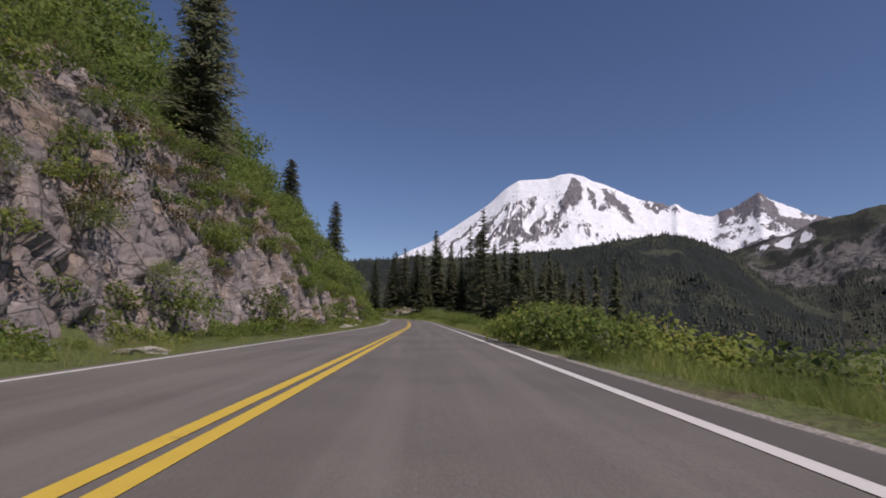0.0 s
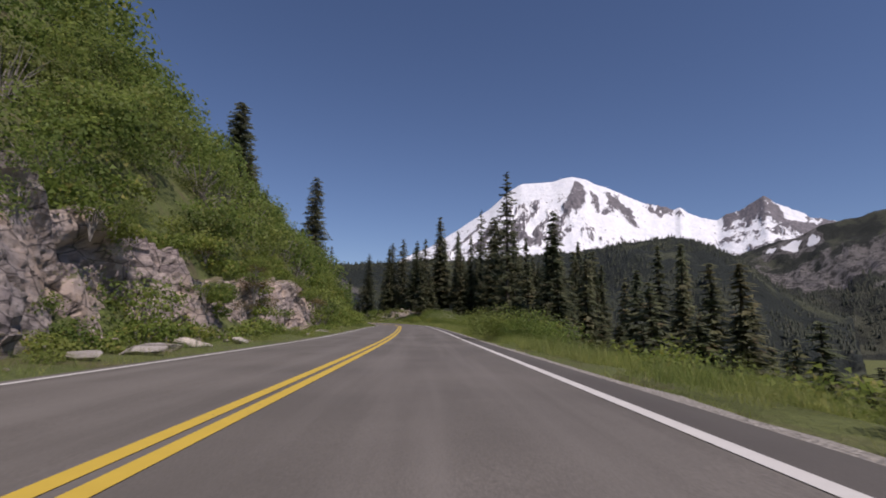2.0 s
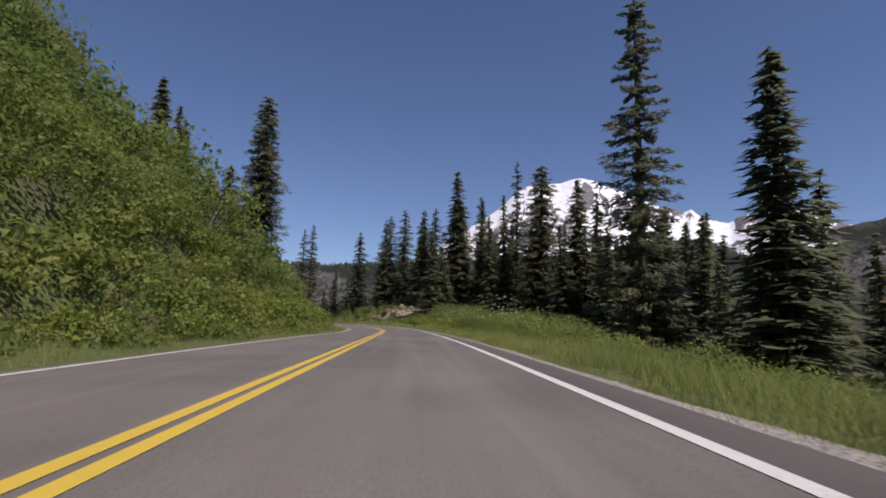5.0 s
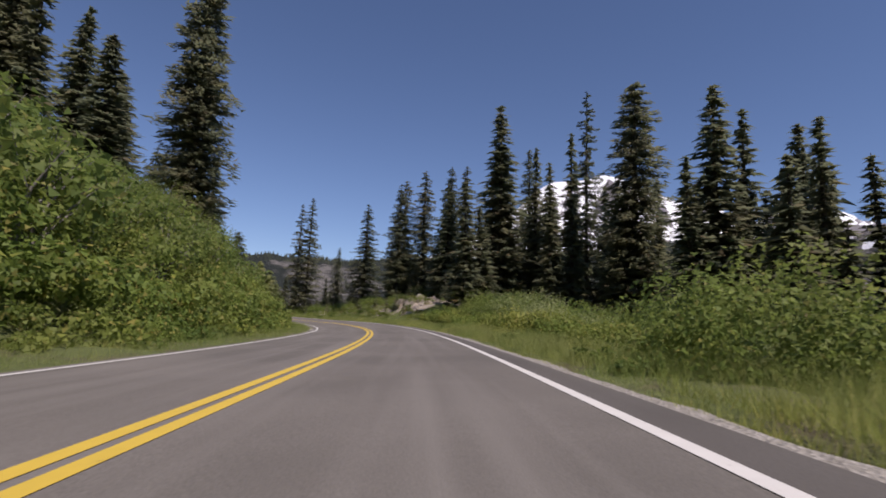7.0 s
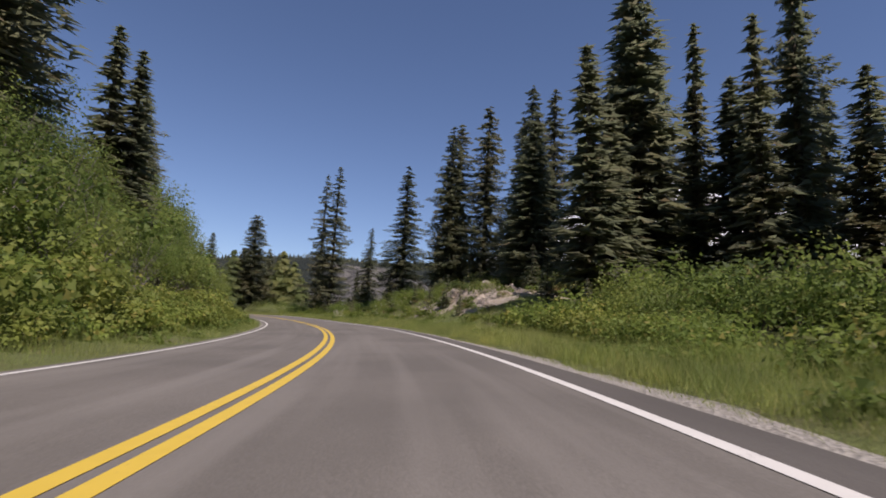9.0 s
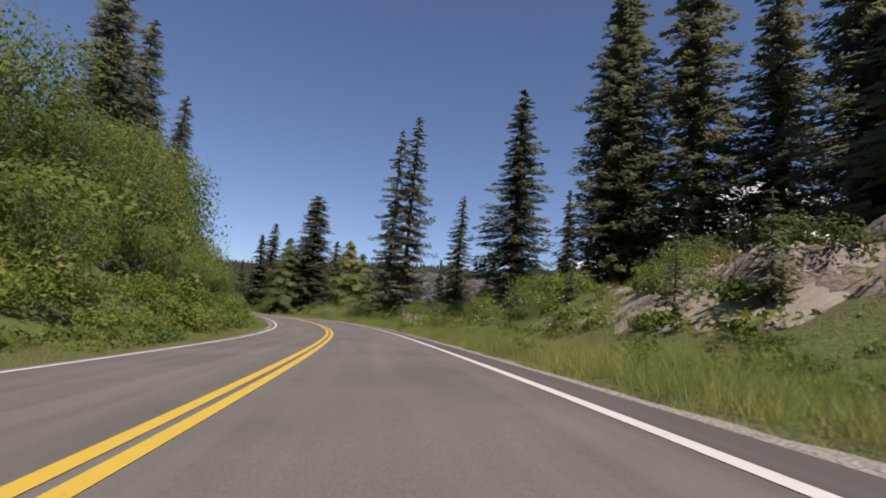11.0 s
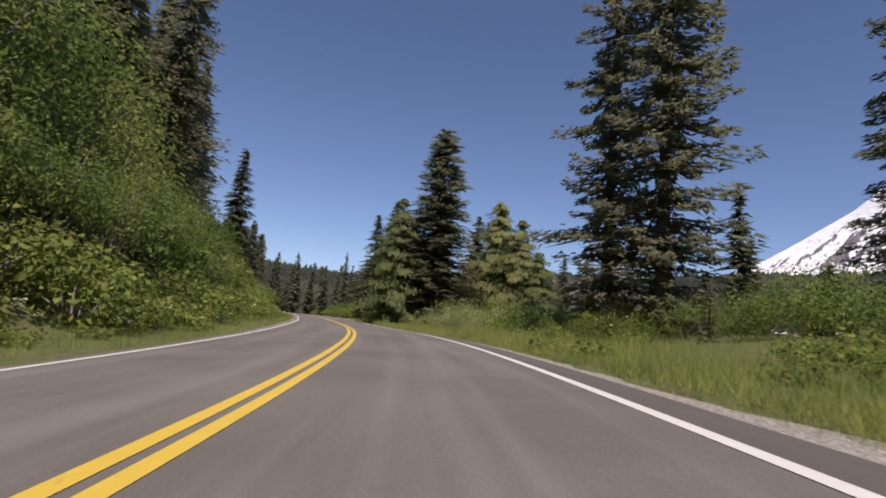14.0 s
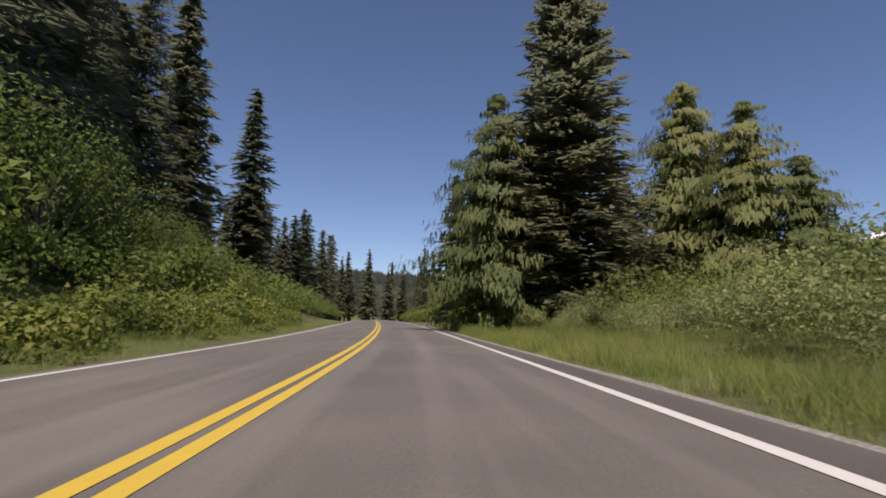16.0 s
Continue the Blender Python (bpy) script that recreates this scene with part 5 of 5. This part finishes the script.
def left_growth():
    r = np.random.default_rng(41)
    # low plants along the foot of the hill
    for s in np.arange(-6, 262, 1.15):
        for d0, share in ((-4.9, 0.45), (-5.9, 0.8), (-6.9, 0.75)):
            if r.random() < share:
                ss, d = s + r.uniform(-0.5, 0.5), d0 + r.uniform(-0.45, 0.45)
                big = r.random() < (0.5 if s < 44 else 0.25 if s < 56 else 0.04 if s < 77 else 0.6) and d < -5.5
                spot(ss, d, "berry" if big else "herb", r.uniform(0.6, 1.05) * (0.7 if s < 60 else 1.0), (THINGS.get("herb", 0) + THINGS.get("berry", 0) < 150) and -2 < s < 120, r)
    # thicket on the slope
    step = 2.15
    for s in np.arange(-12, 262, step):
        for e in np.arange(0.8, 13.0, step):
            ss, ee = s + r.uniform(-0.9, 0.9), e + r.uniform(-0.9, 0.9)
            foot = 3.6 + float(tab(ss, (-60, 3.0), (60, 3.0), (80, 3.6), (110, 3.2), (160, 2.6), (420, 3.5)))
            d = -(foot + ee)
            z = float(ground_z(np.array([ss]), np.array([d]))[0])
            if near_rock(ss, z):
                if not near_rock(ss, z + 1.1):
                    spot(ss, d, "berry", r.uniform(0.7, 1.1), False, r, 0.0)
                continue
            if (s > 222 and ee > 7) or (140 < s < 222 and ee > 5.5):
                continue
            kind = ("thicket" if s < 64 or (84 < s < 104 and ee < 5) else "alder") if ee > 2.2 or s < 80 else "bramble" if s > 150 else "berry"
            if s < 64 and ee > 8:
                kind = "alder"
            if s < 64:
                pick = r.random()
                dense = float(fbm(ss / 6, ee / 4, 96, 3))
                if pick < 0.10:
                    spot(ss, d, "bare_shrub", r.uniform(0.8, 1.3), THINGS.get("bare_shrub", 0) < 40, r)
                    continue
                if dense < 0.40 and pick < 0.75:
                    spot(ss, d, "herb" if pick < 0.4 else "berry", r.uniform(0.9, 1.5), False, r)
                    continue
                if pick > (0.68 if ss < 34 else 0.84) or (37 < ss < 40 and 1.5 < ee < 4.5):
                    kind = "dark_bush"
            spot(ss, d, kind, r.uniform(0.55, 1.35) * float(tab(s, (92, 1.0), (100, 1.4), (118, 1.4), (126, 1.0))) ** float(ee > 4) * (1.0 if kind not in ("berry", "bramble") else 1.2), (kind == "alder" and ee < 7 and s > 50 and THINGS.get("alder", 0) < 80) or (kind == "bramble" and s > 196 and ee < 4), r)
    for s in np.arange(34, 57, 1.15):          # low growth along the upper edge of the cutting
        for e in np.arange(0.9, 6.0, 1.1):
            ss, d = s + r.uniform(-0.5, 0.5), -(6.6 + e + r.uniform(-0.5, 0.5))
            z = float(ground_z(np.array([ss]), np.array([d]))[0])
            if near_rock(ss, z - 1.6) and not near_rock(ss, z + 0.5):
                spot(ss, d, "undergrowth", r.uniform(0.65, 1.1), False, r, 0.1)
    for s in np.arange(55, 79, 0.9):
        for e in np.arange(0.9, 5.0, 0.75):
            ss, d = s + r.uniform(-0.4, 0.4), -(6.6 + e + r.uniform(-0.35, 0.35))
            z = float(ground_z(np.array([ss]), np.array([d]))[0])
            if near_rock(ss, z - 0.5) and not near_rock(ss, z + 0.75):
                spot(ss, d, "undergrowth", r.uniform(0.5, 0.85), False, r, 0.1)
    # tufts and bushes on the ledges of the rock
    for s in np.arange(-10, 77, 0.8):
        for high in np.arange(0.7, 6.8, 0.75):
            ss, zz = s + r.uniform(-0.4, 0.4), high + r.uniform(-0.35, 0.35)
            limit = float(np.interp(ss, (-12, 22, 32, 38, 43, 47, 54, 66, 73, 79), (7.0, 6.6, 5.8, 3.8, 3.2, 2.9, 2.6, 2.5, 1.5, 0)))
            clump = float(fbm((0.85 * ss + 0.53 * zz) / 1.6, (-0.53 * ss + 0.85 * zz) / 4.5, 98, 3)) + (0.42 * (zz / max(limit, 0.1) - 0.5) if s < 45 else 0.05)
            if zz > limit or r.random() > (0.92 if clump > (0.54 if s < 14 else 0.50 if s < 40 else 0.58 if s < 56 else 0.65) else 0.06):
                continue
            out = 1.0 + 0.27 * min(zz, 5.5)
            kind = ("tuft", "tuft", "dry_tuft", "berry", "thicket", "bare_shrub")[r.integers(6)]
            size = r.uniform(0.7, 1.4) if "tuft" in kind else r.uniform(0.45, 0.75) if kind == "berry" else r.uniform(0.25, 0.45)
            px, py = place(ss, -(6.6 + zz / 1.75) + (out - 0.25) * 0.86)
            put_bush(kind, float(px), float(py), zz + 0.42 * out - 0.1 - (0.3 if "tuft" in kind else 0.55) * size, float(size), float(r.uniform(0, 360)), "tuft" in kind and THINGS.get(kind, 0) < 120)
    for _ in range(150):                       # plants between the slabs of the outcrops
        ss, d = r.uniform(158, 197), r.uniform(8.2, 15.5)
        if float(fbm(ss / 2.5, d / 2.0, 97, 3)) > 0.47:
            kind = ("tuft", "herb", "dry_tuft")[r.integers(3)]
            spot(ss, d, kind, r.uniform(0.5, 1.0), kind == "tuft" and THINGS.get(kind, 0) < 180, r, -0.1)
    for s in np.arange(84, 150, 1.5):          # lower growth that hides the soil
        for e in np.arange(1.0, 8.5, 1.6):
            foot = 3.6 + float(tab(s, (60, 3.0), (80, 3.6), (110, 3.2), (160, 2.6)))
            spot(s + r.uniform(-0.7, 0.7), -(foot + e + r.uniform(-0.7, 0.7)), "undergrowth", r.uniform(0.9, 1.5), False, r)
    step = 5.4
    for s in np.arange(-14, 112, step):
        for e in np.arange(13.5, 36, step):
            ss, ee = s + r.uniform(-1.5, 1.5), e + r.uniform(-1.5, 1.5)
            spot(ss, -(6.8 + ee), "alder", r.uniform(1.5, 2.1), False, r)
    # tall alders through the bend
    for s in np.arange(97, 236, 3.6):
        for e in (2.6, 6.2, 9.8):
            if r.random() < 0.12 or (s < 118 and e < 4):
                continue
            foot = 3.6 + float(tab(s, (110, 3.2), (160, 2.6), (420, 3.5)))
            size = (0.5 if e < 4 else 0.85 if e < 8 else 1.2) * r.uniform(0.85, 1.2) * float(tab(s, (97, 0.62), (117, 0.62), (126, 0.5), (140, 0.7), (150, 0.92), (195, 1.1), (206, 1.55), (224, 1.55), (236, 0.85)))
            spot(s + r.uniform(-1.2, 1.2), -(foot + e + r.uniform(-0.9, 0.9)), "hedge_alder", size, True, r)
    for s, d, size in ((238, -12.5, 1.25), (242, -11.0, 1.05), (246, -12.0, 1.0), (251, -10.5, 0.75), (256, -10.0, 0.6)):
        spot(s, d, "hedge_alder", size, True, r)


def right_growth():
    r = np.random.default_rng(43)
    rows = []
    for s in np.arange(-4, 25, 1.25):          # leafy thicket right at the pavement
        rows += [(s, 5.0 if s > 9 else 6.3, "bramble" if s > 9 else "elder", 0.78 if 9 < s < 22 else 0.4), (s + 0.5, 5.9 if s > 9 else 7.0, "bramble" if s > 9 else "elder", 1.0 if s > 9 else 0.6), (s, 6.9 if s > 9 else 7.8, "bramble" if s > 9 else "elder", 1.2 if s > 9 else 1.0), (s + 0.5, 8.2 if s > 9 else 9.0, "berry" if s > 9 else "elder", 1.3 if s > 9 else 1.3)]
    for s in np.arange(14.5, 24.8, 0.9):
        rows.append((s, 4.6, "bramble", 0.85))
    for s in np.arange(2, 12, 2.2):
        rows.append((s, 7.6, "dark_bush", 0.95))
    for s in np.arange(25, 33, 1.0):
        rows += [(s, 5.0, "bramble", 0.42), (s + 0.5, 5.8, "bramble", 0.62), (s, 6.7, "bramble", 0.8)]
    for s in np.arange(26, 45, 2.0):
        rows += [(s, 7.6, "berry", 0.9), (s + 1, 9.2, "elder", 0.7), (s, 11.2, "thicket", 0.6)]
    for s in np.arange(48.8, 51.8, 0.8):         # low willows that shade the edge line
        rows += [(s, 4.7, "elder", 0.55), (s + 0.5, 5.6, "elder", 0.8)]
    for s in np.arange(40, 62, 2.2):
        rows += [(s, 6.3, "herb", 0.9), (s + 0.7, 7.2, "bramble", 0.8), (s, 8.8, "dark_bush" if int(s) % 2 else "elder", 0.95), (s + 1, 11.2, "thicket", 0.7)]
    for s in np.arange(60, 94, 2.0):
        rows += [(s, 8.2, "elder", 0.6), (s + 1, 9.8, "thicket", 0.6), (s, 12.0, "thicket", 0.8)]
    for s in np.arange(96, 107, 1.5):          # elder clump in flower
        rows += [(s, 6.9, "elder", 0.6), (s + 0.8, 8.0, "bramble", 0.9), (s, 9.4, "elder", 0.85), (s + 0.5, 11.2, "berry", 1.2)]
    for s in np.arange(107, 118, 2.1):
        rows += [(s, 7.4, "herb", 0.9), (s + 1, 9.6, "bramble", 0.8), (s, 11.4, "elder", 0.8), (s + 1, 14, "dark_bush", 1.0)]
    for s in np.arange(118, 152, 1.9):
        rows += [(s, 7.9 if s < 140 else 8.8, "bramble", 0.95), (s + 1, 9.1, "bramble", 0.95), (s, 10.6, "elder", 0.65), (s + 1, 12.6, "thicket", 0.8), (s, 15, "dark_bush", 1.1)]
    for s in np.arange(152, 196, 2.8):
        rows += [(s, 8.0, "herb", 0.8), (s + 1.2, 9.9, "herb", 0.9), (s, 15.5, "dark_bush", 0.7), (s + 1.4, 17.5, "dark_bush", 1.0)]
    for s in np.arange(194, 228, 2.1):
        rows += [(s, 8.3, "bramble", 0.7), (s + 1, 9.6, "elder", 0.6), (s, 11.0, "elder", 0.75), (s + 1, 12.6, "elder", 0.85), (s, 15.5, "elder", 0.9)]
    for s, d, size in ((231.5, 8.0, 0.85), (233.6, 8.8, 1.0), (235.2, 7.6, 0.7), (236.4, 9.2, 0.85), (238.6, 8.4, 0.75), (240.5, 9.6, 0.85), (112, 8.6, 0.7), (115.5, 9.4, 0.8), (121, 9.6, 0.85),
                       (127.5, 9.2, 0.8), (131, 10.5, 1.0), (134, 9.6, 0.9), (139.5, 10.2, 0.9), (145, 10.8, 0.75), (108.5, 9.0, 0.9), (213, 10.5, 0.75), (216.5, 9.8, 0.7), (186.5, 13.2, 1.0), (188.4, 14.4, 1.2), (184.4, 14.8, 1.0), (191, 14.8, 1.0), (182, 12.6, 0.7)):
        rows.append((s, d, "willow", size * (0.78 if s > 225 else 0.72 if s < 150 else 0.7)))
    for s in np.arange(228, 262, 2.3):
        rows += [(s, 7.8, "willow", 0.42), (s + 1, 9.2, "willow", 0.55), (s, 10.6, "elder" if s < 244 else "dark_bush", 1.0), (s, 12.4, "willow" if s < 244 else "alder", 0.5), (s + 1, 15, "elder", 0.7)]
    for s in np.arange(262, 400, 4.5):
        rows += [(s, 8.5, "berry", 1.6), (s + 2, 11, "alder", 1.1), (s, -8.5, "alder", 1.0), (s + 2, -11, "alder", 1.2)]
    rows += [(107.2, 6.4, "elder", 0.75), (108.5, 6.9, "elder", 0.85), (109.8, 6.3, "bramble", 0.85), (106.6, 7.5, "elder", 0.9), (110.9, 7.3, "elder", 0.8), (112.6, 6.9, "bramble", 0.8), (102.6, 7.3, "elder", 1.2), (104.2, 7.9, "elder", 1.35), (105.6, 7.2, "elder", 1.05), (103.4, 9.0, "elder", 1.35), (187.2, 4.8, "herb", 0.9), (188.3, 5.1, "herb", 1.0), (179.5, 9.0, "elder", 0.45), (182.6, 9.6, "elder", 0.65), (184.8, 8.7, "elder", 0.5), (14.8, 7.2, "elder", 1.1), (16.2, 7.8, "elder", 1.2), (17.5, 7.4, "elder", 1.1), (15.5, 8.8, "elder", 1.3), (181, 11.2, "berry", 0.9), (186, 11.6, "bramble", 1.0), (169.8, 10.3, "elder", 0.55), (170.6, 10.9, "elder", 0.5), (166.2, 10.4, "dark_bush", 0.5), (163.5, 11.2, "elder", 0.5), (174, 11.6, "berry", 0.6), (180, 10.4, "berry", 0.7)]
    for s, d, kind, size in rows:
        lush = float(fbm(s / 5.5, d / 3.5, 151, 3))
        if 96 < s < 262 and lush < 0.40 and not 102 < s < 113:
            continue
        if 8 < s < 26 and lush < 0.42 and d < 9:
            continue
        size *= 0.45 + 1.15 * lush if s > 26 else 0.36 + 1.1 * lush if s > 8 else 0.7 + 0.65 * lush
        near = -5 < s < 262 and d < 10.5
        spot(s + r.uniform(-0.7, 0.7), d + r.uniform(-0.6, 0.6), kind, size * r.uniform(0.75, 1.2), near and sum(THINGS.values()) < 620, r)
    for s, d, h in ((161, 8.6, 1.6), (166.5, 9.4, 2.6), (169, 8.8, 2.1), (172, 10, 1.5), (179, 10.5, 1.8), (184, 9.8, 1.6), (188, 10.8, 2.2), (199, 9.2, 1.9), (203, 10.8, 2.6), (157, 12.5, 3.0),
                    (163, 14.5, 3.6), (175, 15.5, 3.2), (165.5, 16.0, 4.6), (168.5, 15.4, 3.4), (171, 16.2, 5.0), (178, 15.6, 4.2), (182, 16.0, 3.6), (186, 15.2, 4.4), (150, 11, 2.2), (28, 9.5, 2.6), (74, 9.5, 2.4), (212, 10.5, 2.0)):
        x, y = (float(v) for v in place(s, d))
        base = float(ground_z(np.array([s]), np.array([d]))[0])
        put_tree("sapling", x, y, base + h, 1.0, base - 0.1)


def blades(count, s0, s1, d0, d1, h0, h1, seed, lean=0.25, thin=None):
    """Grass blades as bent slivers."""
    r = np.random.default_rng(seed)
    s, d = r.uniform(s0, s1, count), d0 + (d1 - d0) * r.random(count)
    keep = fbm(s / 2.3, d / 1.2, seed, 3) > 0.36
    if thin is not None:
        keep &= thin(s, d)
    if d1 > 6.4:
        keep &= r.random(count) > 0.85 * bare(s, d)
    s, d = s[keep], d[keep]
    n = len(s)
    x, y = place(s, d)
    z = ground_z(s, d) - 0.03
    tuft = 0.55 + 0.9 * fbm(s / 3.1, d / 2.0, seed + 4, 3)
    h = r.uniform(h0, h1, n) * tuft
    t = r.uniform(0, 6.283, n)
    w = r.uniform(0.0018, 0.0036, n) * (0.7 + h) * (1.7 if h1 <= 0.3 else 1.0)
    p = np.stack([x, y, z], -1)
    side = np.stack([np.cos(t), np.sin(t), 0 * t], -1) * w[:, None]
    bend = np.stack([r.normal(0, lean, n), r.normal(0, lean, n), np.ones(n)], -1) * h[:, None]
    v = np.stack([p - side, p + side, p + bend], 1).reshape(-1, 3)
    return v, np.arange(3 * n).reshape(-1, 3)


def build_grass():
    for name, rows in (("verge_grass", ((300000, -4, 262, 4.0, 7.2, 0.14, 0.5, 1), (90000, 60, 262, 6.6, 13.0, 0.22, 0.55, 3), (60000, 150, 200, 6.5, 13.5, 0.12, 0.4, 7), (230000, -4, 262, 3.74, 5.2, 0.08, 0.3, 5))),
                       ("hill_grass", ((130000, -4, 262, -6.6, -3.45, 0.12, 0.4, 2), (26000, 80, 262, -8.5, -5.5, 0.25, 0.6, 6)))):
        vs, fs, off = [], [], 0
        for count, s0, s1, d0, d1, h0, h1, seed in rows:
            v, f = blades(count, s0, s1, d0, d1, h0, h1, seed, 0.42, (lambda s, d: (s > 25.5) | (d < 4.0) | ((s < 13.5) & (d < 4.7)) | ((s < 9.5) & (d < 6.3))) if d0 > 0 else None)
            vs.append(v)
            fs.append(f + off)
            off += len(v)
        ob = new(name, mesh_of(name, np.concatenate(vs), np.concatenate(fs), M["grass"]))
        tagged(ob, "tall green and straw-coloured grass along the verge", "grass", kind="stuff")


def verge_plants():
    """Low broad-leaved plants scattered through the verge grass."""
    r = np.random.default_rng(57)
    for s in np.arange(56, 258, 0.95):
        for d0 in (5.0, 6.0, 7.0, 8.2):
            ss, d = s + r.uniform(-0.5, 0.5), d0 + r.uniform(-0.5, 0.5)
            if float(fbm(ss / 4, d / 1.5, 58, 3)) > 0.5 and r.random() < 0.7:
                spot(ss, d, "herb", r.uniform(0.35, 0.8), False, r)


def build_flowers():
    r = np.random.default_rng(77)
    c = []
    for s0, s1, d0, d1, z0, z1, n in ((96, 107, 5.9, 7.8, 0.9, 2.3, 110), (150, 178, 7.5, 10.5, 0.25, 0.6, 30), (178, 186, 8.0, 10.2, 0.5, 1.2, 50), (205, 262, -7.5, -4.8, 0.3, 0.9, 90), (196, 225, 8, 11, 0.5, 1.0, 30)):
        s, d = r.uniform(s0, s1, n), r.uniform(d0, d1, n)
        x, y = place(s, d)
        z = ground_z(s, d) + r.uniform(z0, z1, n)
        p = np.stack([x, y, z], -1)
        c.append((p[:, None] + r.normal(0, 0.05, (n, 7, 3)) * [1, 1, 0.35]).reshape(-1, 3))
    # tall white spikes at the pavement edge
    n = 16
    s, d, tall = r.uniform(186.6, 189.0, n), r.uniform(4.4, 5.4, n), r.uniform(0.8, 1.25, n)
    x, y = place(s, d)
    p = np.stack([x, y, ground_z(s, d)], -1)
    up = r.uniform(0.45, 1.0, (n, 22))
    c.append((p[:, None] + np.stack([r.normal(0, 0.035, (n, 22)), r.normal(0, 0.035, (n, 22)), up * tall[:, None]], -1)).reshape(-1, 3))
    c = np.concatenate(c)
    v, f = leaf_fan(c, np.tile([0.0, 0.0, 1.0], (len(c), 1)) + r.normal(0, 0.2, c.shape), 0.06, r, 1.0, 0.05)
    tagged(new("flowers", mesh_of("flowers", v, f, M["flower"])), "small white flower heads among the bushes", "flowers", kind="stuff")


left_growth()
right_growth()
verge_plants()
flush_rest()
build_grass()
build_flowers()
